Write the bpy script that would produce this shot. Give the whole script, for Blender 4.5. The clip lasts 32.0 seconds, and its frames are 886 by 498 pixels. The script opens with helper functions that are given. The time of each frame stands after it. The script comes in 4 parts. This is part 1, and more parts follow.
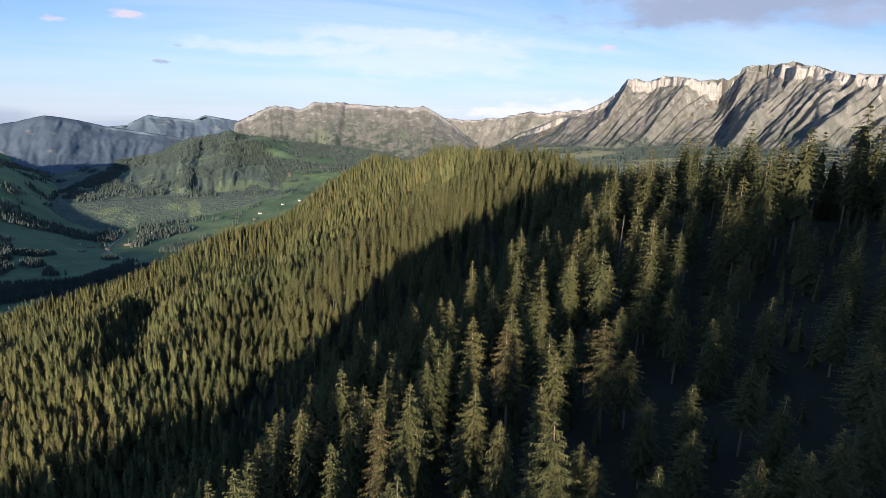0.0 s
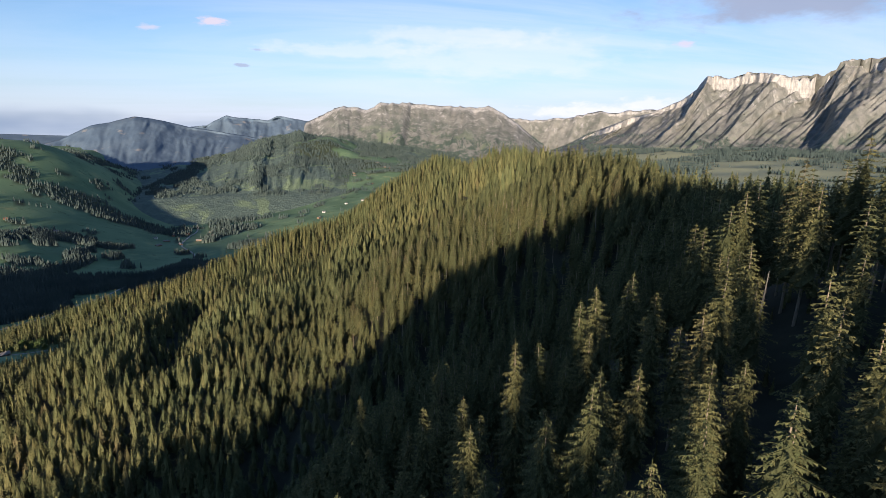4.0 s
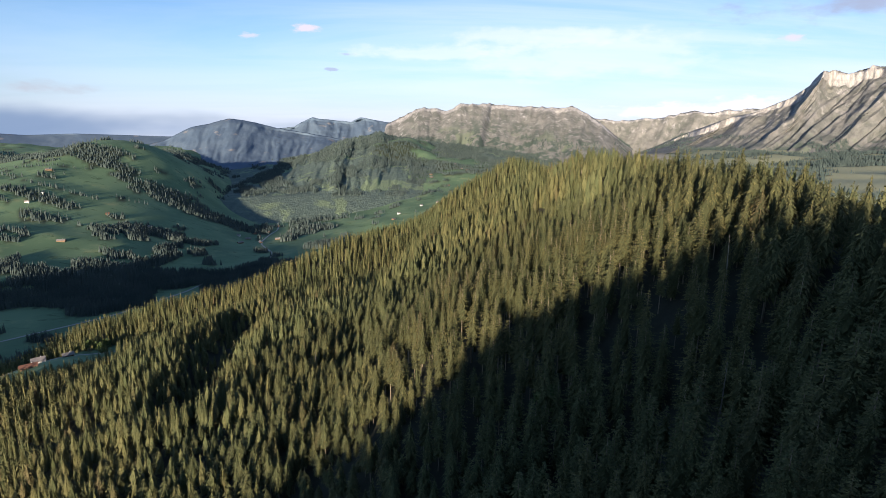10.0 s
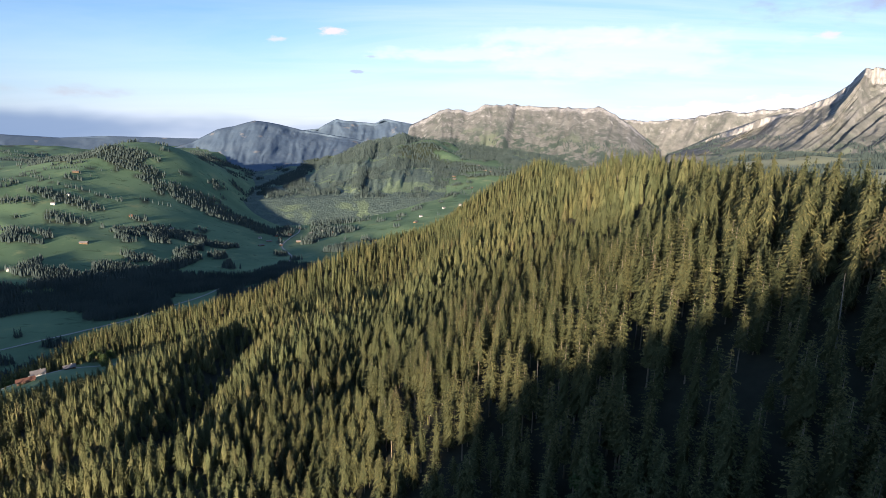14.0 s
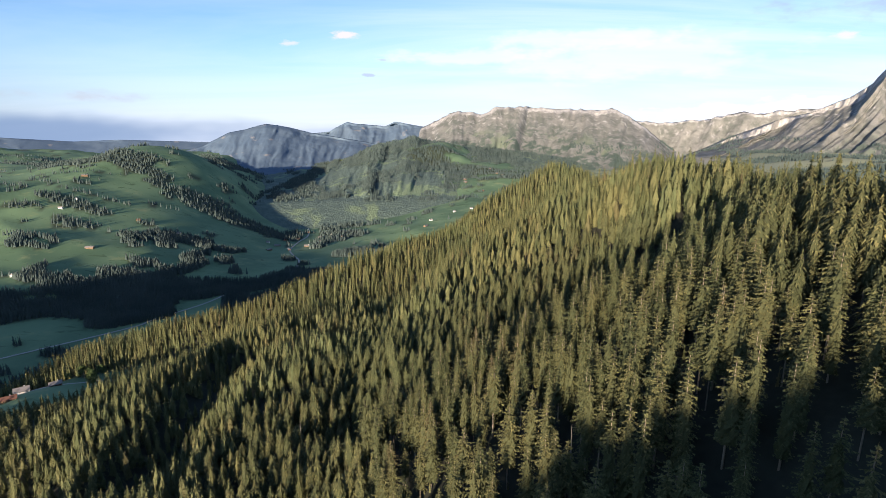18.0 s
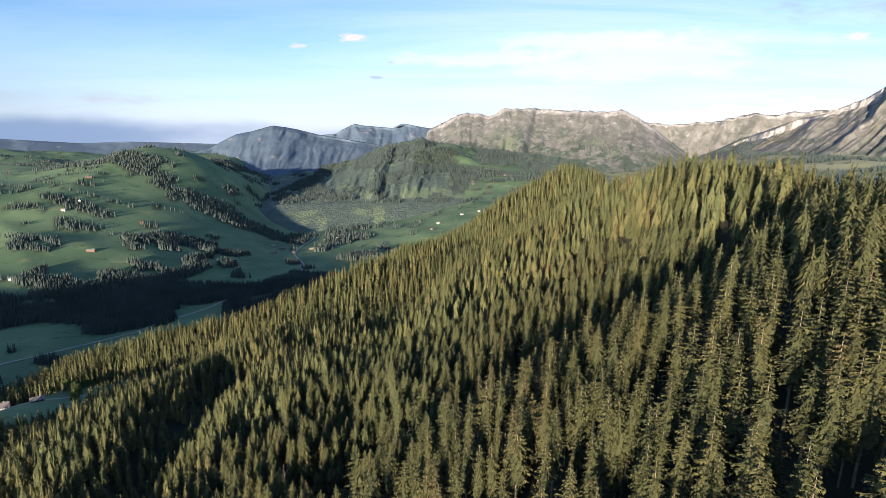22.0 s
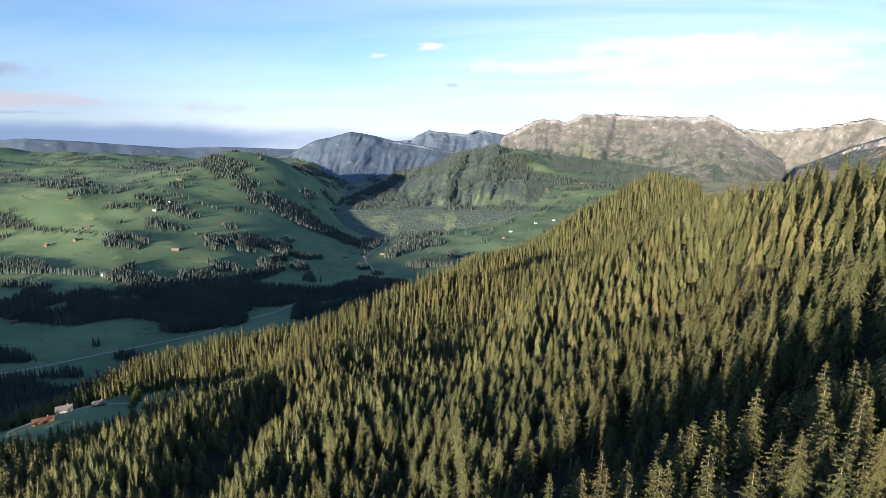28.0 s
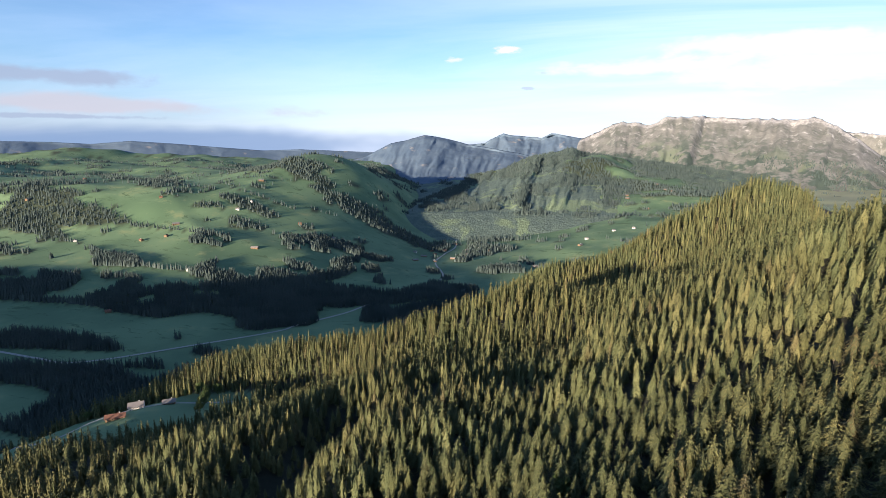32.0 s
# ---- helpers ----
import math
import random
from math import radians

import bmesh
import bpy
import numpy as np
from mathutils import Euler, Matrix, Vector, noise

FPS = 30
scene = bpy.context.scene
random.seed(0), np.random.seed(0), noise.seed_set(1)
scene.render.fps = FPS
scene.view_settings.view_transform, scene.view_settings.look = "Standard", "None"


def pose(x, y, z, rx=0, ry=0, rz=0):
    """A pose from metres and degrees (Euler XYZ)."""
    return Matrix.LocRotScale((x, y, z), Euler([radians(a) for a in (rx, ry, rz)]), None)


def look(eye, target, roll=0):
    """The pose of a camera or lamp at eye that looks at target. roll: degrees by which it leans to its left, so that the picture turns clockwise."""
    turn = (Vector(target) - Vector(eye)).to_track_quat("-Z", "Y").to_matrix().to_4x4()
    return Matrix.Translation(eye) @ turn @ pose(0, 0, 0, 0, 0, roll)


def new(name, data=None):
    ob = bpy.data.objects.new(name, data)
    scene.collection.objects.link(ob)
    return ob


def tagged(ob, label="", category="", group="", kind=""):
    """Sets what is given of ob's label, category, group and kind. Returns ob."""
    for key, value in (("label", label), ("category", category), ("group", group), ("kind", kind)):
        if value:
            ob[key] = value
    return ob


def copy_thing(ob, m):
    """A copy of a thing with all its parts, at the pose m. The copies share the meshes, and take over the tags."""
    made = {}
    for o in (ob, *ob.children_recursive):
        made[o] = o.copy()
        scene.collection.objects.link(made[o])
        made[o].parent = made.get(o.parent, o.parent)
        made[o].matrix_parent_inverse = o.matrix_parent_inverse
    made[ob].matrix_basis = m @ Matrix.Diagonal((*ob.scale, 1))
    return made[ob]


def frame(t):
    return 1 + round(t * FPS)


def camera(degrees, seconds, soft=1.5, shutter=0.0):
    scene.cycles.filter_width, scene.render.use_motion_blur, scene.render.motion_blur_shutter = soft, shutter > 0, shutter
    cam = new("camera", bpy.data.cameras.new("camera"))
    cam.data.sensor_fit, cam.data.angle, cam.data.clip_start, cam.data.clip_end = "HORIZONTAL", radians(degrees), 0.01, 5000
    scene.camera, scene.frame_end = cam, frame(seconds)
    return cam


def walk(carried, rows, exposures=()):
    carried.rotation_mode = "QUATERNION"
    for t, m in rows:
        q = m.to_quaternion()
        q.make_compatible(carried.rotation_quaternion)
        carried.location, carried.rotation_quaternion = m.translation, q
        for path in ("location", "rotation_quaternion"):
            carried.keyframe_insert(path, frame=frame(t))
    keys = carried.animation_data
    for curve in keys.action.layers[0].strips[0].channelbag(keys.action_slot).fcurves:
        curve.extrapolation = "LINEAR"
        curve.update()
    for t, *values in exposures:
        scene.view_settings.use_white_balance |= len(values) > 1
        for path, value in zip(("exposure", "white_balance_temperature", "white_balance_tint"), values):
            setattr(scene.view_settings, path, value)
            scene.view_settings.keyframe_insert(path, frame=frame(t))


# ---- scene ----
# ---- the camera and its flight: time, place in metres, yaw, pitch, roll in degrees ----
cam = camera(81.1, 32.0, 0.7)
PATH = [
    (0.0, -43.69, -176.34, 5.31, -19.93, -13.70, -0.78), (0.5, -41.58, -172.34, 5.39, -18.50, -13.73, -0.78), (1.0, -39.18, -167.80, 5.36, -16.60, -13.75, -0.78),
    (1.5, -37.04, -163.58, 5.37, -14.86, -13.76, -0.75), (2.0, -34.72, -158.96, 5.36, -13.14, -13.78, -0.76), (2.5, -32.58, -154.63, 5.36, -12.21, -13.79, -0.73),
    (3.0, -30.20, -149.75, 5.29, -12.34, -13.78, -0.73), (3.5, -28.30, -145.31, 5.24, -12.67, -13.79, -0.71), (5.5, -20.81, -127.01, 4.47, -13.00, -13.73, -0.68),
    (6.0, -19.05, -122.13, 4.41, -12.49, -13.75, -0.63), (6.5, -17.40, -117.53, 4.29, -11.76, -13.75, -0.60), (7.0, -15.77, -112.63, 4.22, -11.27, -13.75, -0.59),
    (7.5, -14.32, -108.00, 4.13, -10.92, -13.75, -0.58), (8.0, -13.10, -103.21, 4.31, -10.19, -13.77, -0.58), (8.5, -11.97, -98.66, 4.02, -8.56, -13.74, -0.56),
    (9.0, -10.69, -93.42, 3.66, -6.89, -13.74, -0.54), (9.5, -9.57, -88.87, 3.80, -5.60, -13.74, -0.52), (10.0, -8.69, -83.36, 3.57, -4.16, -13.74, -0.53),
    (10.5, -7.58, -78.34, 3.43, -2.84, -13.72, -0.43), (11.0, -6.72, -73.21, 3.35, -2.23, -13.69, -0.40), (11.5, -5.82, -68.41, 3.13, -2.10, -13.69, -0.40),
    (12.0, -4.90, -63.18, 3.10, -2.06, -13.67, -0.40), (12.5, -4.37, -58.55, 3.03, -1.94, -13.66, -0.41), (13.0, -3.83, -53.54, 2.89, -1.86, -13.63, -0.41),
    (13.5, -3.06, -48.93, 2.81, -1.71, -13.63, -0.36), (14.0, -2.39, -44.36, 2.84, -1.50, -13.61, -0.31), (14.5, -2.01, -39.90, 2.83, -1.27, -13.58, -0.29),
    (16.5, -0.54, -21.97, 1.71, -0.63, -13.45, -0.19), (17.0, -0.23, -17.15, 1.19, -0.51, -13.41, -0.12), (17.5, -0.21, -12.96, 0.94, -0.40, -13.38, -0.10),
    (18.0, -0.03, -8.38, 0.48, -0.24, -13.32, -0.06), (18.5, 0.07, -4.23, 0.15, -0.11, -13.30, -0.02), (19.0, 0.00, 0.00, 0.00, 0.00, -13.30, 0.00),
    (19.5, -0.02, 3.98, -0.36, 0.08, -13.28, 0.01), (20.0, -0.01, 8.01, -0.72, 0.16, -13.23, -0.00), (20.5, -0.12, 12.03, -1.18, 0.24, -13.19, -0.02),
    (21.0, -0.22, 16.29, -1.48, 0.35, -13.18, -0.00), (21.5, -0.31, 20.20, -1.84, 0.46, -13.16, -0.01), (22.0, -0.38, 24.42, -2.17, 0.57, -13.10, -0.05),
    (22.5, -0.38, 28.46, -2.58, 0.70, -13.04, 0.03), (23.0, -0.69, 32.59, -2.98, 0.84, -12.99, 0.03), (23.5, -0.89, 36.42, -3.39, 0.99, -12.93, 0.03),
    (24.0, -1.27, 40.62, -3.84, 1.13, -12.85, 0.01), (24.5, -1.70, 44.53, -4.24, 1.27, -12.83, -0.07), (26.5, -4.10, 57.90, -4.76, 4.25, -12.56, -0.17),
    (27.0, -4.35, 62.64, -5.39, 5.85, -12.48, -0.16), (27.5, -5.03, 66.95, -6.13, 7.16, -12.44, -0.14), (28.0, -5.97, 71.09, -6.54, 8.52, -12.38, -0.15),
    (28.5, -6.36, 75.35, -7.53, 9.78, -12.32, -0.13), (29.0, -7.78, 78.73, -7.26, 10.82, -12.28, -0.09), (29.5, -8.79, 82.21, -7.25, 11.91, -12.24, -0.11),
    (30.0, -9.82, 86.86, -7.93, 13.38, -12.17, -0.05), (30.5, -11.01, 90.81, -8.33, 14.36, -12.10, -0.00), (31.0, -12.22, 94.76, -8.57, 15.24, -12.08, -0.06),
    (31.5, -13.86, 97.86, -8.69, 15.87, -12.04, -0.16), (32.0, -15.35, 101.84, -9.27, 16.44, -12.02, -0.23),
]

walk(cam, [(t, pose(x, y, z, 0, 0, yaw) @ pose(0, 0, 0, pitch) @ pose(0, 0, 0, 90, roll)) for t, x, y, z, yaw, pitch, roll in PATH],
     [(t, stops, 6300, 17) for t, stops in ((0.0, 0.74), (6.0, 0.76), (10.0, 0.90), (13.0, 1.02), (24.0, 1.10), (32.0, 1.20))])

# ---- sky and sun: a low evening sun behind the camera ----
SUN_AZ, SUN_EL = radians(19.7), radians(8.2)      # the way the light travels, clockwise from +y; its height
TO_SUN = Vector((-math.sin(SUN_AZ) * math.cos(SUN_EL), -math.cos(SUN_AZ) * math.cos(SUN_EL), math.sin(SUN_EL)))


def direction(az, el):
    a, e = radians(az), radians(el)
    return (math.sin(a) * math.cos(e), math.cos(a) * math.cos(e), math.sin(e))


class Nodes:
    """Short hand for building node trees."""

    def __init__(self, tree):
        self.tree = tree
        tree.nodes.clear()

    def link(self, a, b):
        self.tree.links.new(a, b)

    def put(self, socket, value):
        if isinstance(value, bpy.types.NodeSocket):
            self.link(value, socket)
        else:
            socket.default_value = value

    def math(self, op, a, b=0.0, clamp=False):
        n = self.tree.nodes.new("ShaderNodeMath")
        n.operation, n.use_clamp = op, clamp
        self.put(n.inputs[0], a)
        self.put(n.inputs[1], b)
        return n.outputs[0]

    def vmath(self, op, a, b=(0, 0, 0)):
        n = self.tree.nodes.new("ShaderNodeVectorMath")
        n.operation = op
        self.put(n.inputs[0], a)
        self.put(n.inputs[1], b)
        return n

    def noise(self, vector, scale, detail=4.0, rough=0.55, distort=0.0):
        n = self.tree.nodes.new("ShaderNodeTexNoise")
        self.put(n.inputs["Vector"], vector)
        n.inputs["Scale"].default_value = scale
        n.inputs["Detail"].default_value = detail
        n.inputs["Roughness"].default_value = rough
        n.inputs["Distortion"].default_value = distort
        return n.outputs["Fac"]

    def ramp(self, value, low, high, a=0.0, b=1.0):
        n = self.tree.nodes.new("ShaderNodeMapRange")
        n.interpolation_type = "SMOOTHSTEP"
        self.put(n.inputs["Value"], value)
        for key, x in (("From Min", low), ("From Max", high), ("To Min", a), ("To Max", b)):
            n.inputs[key].default_value = x
        return n.outputs["Result"]

    def mix(self, fac, a, b):
        n = self.tree.nodes.new("ShaderNodeMix")
        n.data_type = "RGBA"
        self.put(n.inputs[0], fac)
        self.put(n.inputs[6], (*a, 1) if isinstance(a, tuple) else a)
        self.put(n.inputs[7], (*b, 1) if isinstance(b, tuple) else b)
        return n.outputs[2]

    def scaled(self, vector, s):
        n = self.vmath("MULTIPLY", vector, s)
        return n.outputs[0]


world = bpy.data.worlds.new("evening_sky")
scene.world = world
world.use_nodes = True
k = Nodes(world.node_tree)
sky = k.tree.nodes.new("ShaderNodeTexSky")
sky.sky_type, sky.sun_disc = "NISHITA", False
sky.sun_elevation, sky.sun_rotation = SUN_EL, math.pi + SUN_AZ
sky.altitude, sky.air_density, sky.dust_density, sky.ozone_density = 1500.0, 1.0, 0.5, 3.0
coord = k.tree.nodes.new("ShaderNodeTexCoord").outputs["Generated"]
split = k.tree.nodes.new("ShaderNodeSeparateXYZ")
k.link(coord, split.inputs[0])
height = split.outputs["Z"]
# high thin cloud is a flat sheet: it is drawn out towards the horizon
sheet = k.tree.nodes.new("ShaderNodeCombineXYZ")
rise = k.math("MAXIMUM", k.math("ADD", height, 0.10), 0.04)
k.put(sheet.inputs[0], k.math("DIVIDE", split.outputs["X"], rise))
k.put(sheet.inputs[1], k.math("DIVIDE", split.outputs["Y"], rise))
veil = k.noise(k.scaled(sheet.outputs[0], (0.30, 0.75, 1)), 1.0, 6.0, 0.6, 0.6)
east = k.ramp(split.outputs["X"], -0.55, 0.35)
amount = k.math("MULTIPLY", k.math("MULTIPLY", k.ramp(veil, 0.22, 0.74), k.ramp(height, 0.60, 0.26)), k.math("ADD", k.math("MULTIPLY", east, 0.75), 0.25))
low = k.ramp(height, 0.30, -0.02)
haze = k.mix(k.ramp(split.outputs["X"], -0.80, -0.42), (1.5, 2.1, 3.1), (3.4, 4.0, 5.0))
tint = k.mix(k.math("MULTIPLY", k.ramp(height, 0.17, -0.02), 0.75), sky.outputs[0], haze)
tint = k.mix(k.math("MULTIPLY", amount, 0.65), tint, (4.7, 5.2, 6.1))


def cloud(colour, az, el, wide, tall, puff, seed_shift, strength):
    """A single cloud: a soft oval in the sky, torn by noise."""
    global tint
    d = k.vmath("SUBTRACT", coord, direction(az, el)).outputs[0]
    side, up = Vector((math.cos(radians(az)), -math.sin(radians(az)), 0)), Vector((0, 0, 1))
    a = k.math("DIVIDE", k.vmath("DOT_PRODUCT", d, side).outputs["Value"], math.radians(wide))
    b = k.math("DIVIDE", k.vmath("DOT_PRODUCT", d, up).outputs["Value"], math.radians(tall))
    r = k.math("SQRT", k.math("ADD", k.math("MULTIPLY", a, a), k.math("MULTIPLY", b, b)))
    moved = k.vmath("ADD", k.scaled(coord, (1, 1, 2.6)), (seed_shift, 0, 0)).outputs[0]
    torn = k.math("ADD", r, k.math("MULTIPLY", k.math("SUBTRACT", k.noise(moved, puff, 5.0, 0.6), 0.5), 2.2))
    tint = k.mix(k.math("MULTIPLY", k.ramp(torn, 1.0, 0.35), strength), tint, colour)


DEEP, DUSK, GREY, PINK, WHITE = (0.95, 1.55, 2.5), (1.7, 2.05, 2.65), (2.5, 2.9, 3.8), (4.6, 4.25, 4.7), (5.3, 5.5, 5.9)
for colour, az, el, wide, tall, puff, shift, strength in (
        (DEEP, -46, -0.6, 34.0, 2.3, 1.2, 13.0, 0.8),
        ((2.2, 2.5, 3.2), 48, 10.6, 17.0, 2.3, 9, 0.0, 0.85), (GREY, 57, 9.0, 7.0, 1.1, 13, 1.0, 0.7), (PINK, -10, 8.95, 1.5, 0.55, 30, 2.0, 0.9),
        (GREY, -7.6, 5.2, 0.9, 0.22, 40, 3.0, 0.8), (GREY, -5.9, 6.7, 0.9, 0.2, 40, 3.5, 0.7), (PINK, -15.5, 8.0, 1.2, 0.3, 40, 4.0, 0.6),
        (PINK, 36.2, 7.5, 1.3, 0.4, 30, 5.0, 0.8), (WHITE, 28, 1.2, 6.5, 1.1, 24, 6.0, 0.9), (WHITE, 34, 1.9, 4.0, 0.9, 26, 6.5, 0.8),
        (WHITE, 4, 7.0, 11.0, 1.0, 14, 7.0, 0.4), (WHITE, 14, 8.4, 12.0, 1.3, 12, 7.5, 0.4), (WHITE, 20, 6.5, 14.0, 2.5, 9, 8.2, 0.4),
        (DUSK, -54, 5.2, 12.0, 1.0, 8, 9.0, 0.8), ((2.75, 2.65, 2.85), -50, 2.9, 18.0, 1.0, 6, 10.0, 0.75), (DUSK, -52, 1.8, 9.0, 0.25, 22, 11.0, 0.7)):
    cloud(colour, az, el, wide, tall, puff, shift, strength)
back = k.tree.nodes.new("ShaderNodeBackground")
k.link(tint, back.inputs["Color"])
back.inputs["Strength"].default_value = 0.11
out = k.tree.nodes.new("ShaderNodeOutputWorld")
k.link(back.outputs[0], out.inputs["Surface"])

sun = new("sun", bpy.data.lights.new("sun", "SUN"))
sun.data.energy, sun.data.angle, sun.data.color = 5.0, radians(0.5), (1.0, 0.86, 0.64)
sun.matrix_world = look(TO_SUN * 500, (0, 0, 0))


# ---- materials ----
def material(name, build, rough=0.9):
    m = bpy.data.materials.new(name)
    m.use_nodes = True
    k = Nodes(m.node_tree)
    shader = k.tree.nodes.new("ShaderNodeBsdfPrincipled")
    shader.inputs["Roughness"].default_value = rough
    shader.inputs["Specular IOR Level"].default_value = 0.2
    o = k.tree.nodes.new("ShaderNodeOutputMaterial")
    k.link(shader.outputs[0], o.inputs["Surface"])
    place = k.tree.nodes.new("ShaderNodeNewGeometry").outputs["Position"]
    k.put(shader.inputs["Base Color"], build(k, place, shader))
    return m


def bump(k, shader, height, strength, distance):
    b = k.tree.nodes.new("ShaderNodeBump")
    b.inputs["Strength"].default_value, b.inputs["Distance"].default_value = strength, distance
    k.link(height, b.inputs["Height"])
    k.link(b.outputs[0], shader.inputs["Normal"])


def needles(k, p, s):
    geo, info = k.tree.nodes.new("ShaderNodeNewGeometry"), k.tree.nodes.new("ShaderNodeObjectInfo")

    def value(name):
        a = k.tree.nodes.new("ShaderNodeAttribute")
        a.attribute_name = name
        return a.outputs["Fac"]

    tone = k.math("FRACT", k.math("ADD", value("tone"), info.outputs["Random"]))       # each tree its own green
    c = k.mix(k.ramp(tone, 0.0, 0.9), (0.090, 0.100, 0.042), (0.166, 0.152, 0.061))
    c = k.mix(k.ramp(tone, 0.93, 0.97), c, (0.140, 0.108, 0.052))
    c = k.mix(k.ramp(k.noise(p, 0.013, 2.0), 0.4, 0.7), c, (0.122, 0.138, 0.060))
    # sprays random from dark to light, for the contrast of lit boughs and gaps
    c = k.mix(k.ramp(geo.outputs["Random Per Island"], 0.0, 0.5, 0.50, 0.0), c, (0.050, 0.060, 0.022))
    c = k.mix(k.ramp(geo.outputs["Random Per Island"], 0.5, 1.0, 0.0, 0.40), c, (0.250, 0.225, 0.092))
    bump(k, s, k.noise(p, 2.2, 3.0, 0.7), 0.9, 0.5)
    c = k.mix(k.ramp(k.noise(p, 3.0, 2.0, 0.6), 0.35, 0.6, 0.35, 0.0), c, (0.030, 0.036, 0.014))
    # inner crown darkened: its twigs, plus painted shade for gaps between boughs
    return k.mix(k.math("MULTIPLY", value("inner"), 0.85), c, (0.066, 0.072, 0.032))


def haze_needles(k, p, s):
    # spruce green turned blue-grey so that the far woods look hazed
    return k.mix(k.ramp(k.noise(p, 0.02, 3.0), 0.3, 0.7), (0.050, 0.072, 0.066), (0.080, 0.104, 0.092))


def bark(k, p, s):
    return k.mix(k.noise(k.scaled(p, (6, 6, 1.2)), 1.0, 5.0), (0.16, 0.125, 0.09), (0.33, 0.27, 0.20))


def ground_paint(k, p, s):
    a = k.tree.nodes.new("ShaderNodeAttribute")
    a.attribute_name = "wood"
    big, fine = k.noise(p, 0.006, 4.0), k.noise(p, 0.35, 4.0)
    # grass dulled a little towards blue, with the valley's haze mixed into it
    grass = k.mix(k.ramp(big, 0.35, 0.65), (0.112, 0.182, 0.095), (0.168, 0.250, 0.130))
    grass = k.mix(k.ramp(k.noise(p, 0.012, 5.0, 0.65), 0.55, 0.72), grass, (0.25, 0.285, 0.135))
    grass = k.mix(k.ramp(k.noise(k.scaled(p, (0.6, 1.4, 1)), 0.030, 6.0, 0.7, 0.8), 0.56, 0.66), grass, (0.085, 0.135, 0.065))
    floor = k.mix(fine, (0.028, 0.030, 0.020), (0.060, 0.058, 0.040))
    bump(k, s, fine, 0.5, 0.4)
    xyz = k.tree.nodes.new("ShaderNodeSeparateXYZ")
    k.link(p, xyz.inputs[0])
    grass = k.mix(k.math("MULTIPLY", k.ramp(xyz.outputs["X"], 500.0, 1100.0), 0.8), grass, (0.40, 0.375, 0.225))
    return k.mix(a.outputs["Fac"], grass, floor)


def rock_paint(k, p, s):
    def value(name):
        a = k.tree.nodes.new("ShaderNodeAttribute")
        a.attribute_name = name
        return a.outputs["Fac"]

    streak = k.noise(k.scaled(p, (0.06, 0.06, 0.016)), 1.0, 6.0, 0.7)
    beds = k.noise(k.scaled(p, (0.004, 0.004, 0.10)), 1.0, 4.0, 0.6)
    stone = k.mix(k.ramp(streak, 0.35, 0.65), (0.27, 0.26, 0.25), (0.50, 0.475, 0.44))
    stone = k.mix(k.math("MULTIPLY", k.ramp(beds, 0.5, 0.65), 0.35), stone, (0.24, 0.22, 0.21))
    turf = k.mix(k.ramp(k.noise(p, 0.012, 6.0, 0.65), 0.35, 0.65), (0.135, 0.140, 0.122), (0.235, 0.226, 0.205))
    scree = k.math("MULTIPLY", k.ramp(k.noise(k.scaled(p, (0.022, 0.022, 0.008)), 1.0, 5.0, 0.6), 0.52, 0.72), value("scree"))
    c = k.mix(k.math("MAXIMUM", value("cliff"), scree), turf, stone)
    c = k.mix(k.math("MULTIPLY", k.ramp(k.noise(p, 0.009, 6.0, 0.65), 0.47, 0.56), value("trees")), c, (0.075, 0.100, 0.080))
    c = k.mix(k.math("MULTIPLY", value("trees"), k.ramp(k.noise(p, 0.006, 3.0), 0.56, 0.66)), c, (0.170, 0.195, 0.135))
    bump(k, s, k.noise(k.scaled(p, (0.07, 0.07, 0.018)), 1.0, 6.0, 0.65), 0.6, 7.0)
    return c


def haze_blue_paint(k, p, s):
    # distance haze is painted in: the wooded rock's colour is pushed to blue
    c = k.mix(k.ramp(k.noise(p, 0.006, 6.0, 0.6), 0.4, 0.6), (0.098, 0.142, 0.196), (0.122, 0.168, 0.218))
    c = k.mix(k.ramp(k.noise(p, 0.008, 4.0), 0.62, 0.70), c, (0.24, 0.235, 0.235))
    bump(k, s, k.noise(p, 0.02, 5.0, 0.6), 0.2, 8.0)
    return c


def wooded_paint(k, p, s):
    # pale blue-green base colour carries the haze over the foothills
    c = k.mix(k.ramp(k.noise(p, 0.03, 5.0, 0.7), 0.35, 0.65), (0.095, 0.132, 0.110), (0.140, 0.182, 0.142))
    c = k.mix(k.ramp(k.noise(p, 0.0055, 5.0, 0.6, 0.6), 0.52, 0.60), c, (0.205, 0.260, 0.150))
    bump(k, s, k.noise(p, 0.06, 4.0, 0.7), 0.7, 12.0)
    return c


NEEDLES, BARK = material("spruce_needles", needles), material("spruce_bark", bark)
GROUND, ROCK = material("meadow_and_forest_floor", ground_paint), material("limestone_and_turf", rock_paint)
WOODED = material("hazy_wooded_slope", wooded_paint)
BLUE, HAZE_NEEDLES = material("hazy_wooded_rock", haze_blue_paint), material("hazy_distant_spruce", haze_needles)


# ---- the lie of the land ----
def fade(x, a, b):
    t = np.clip((x - a) / (b - a), 0, 1)
    return t * t * (3 - 2 * t)


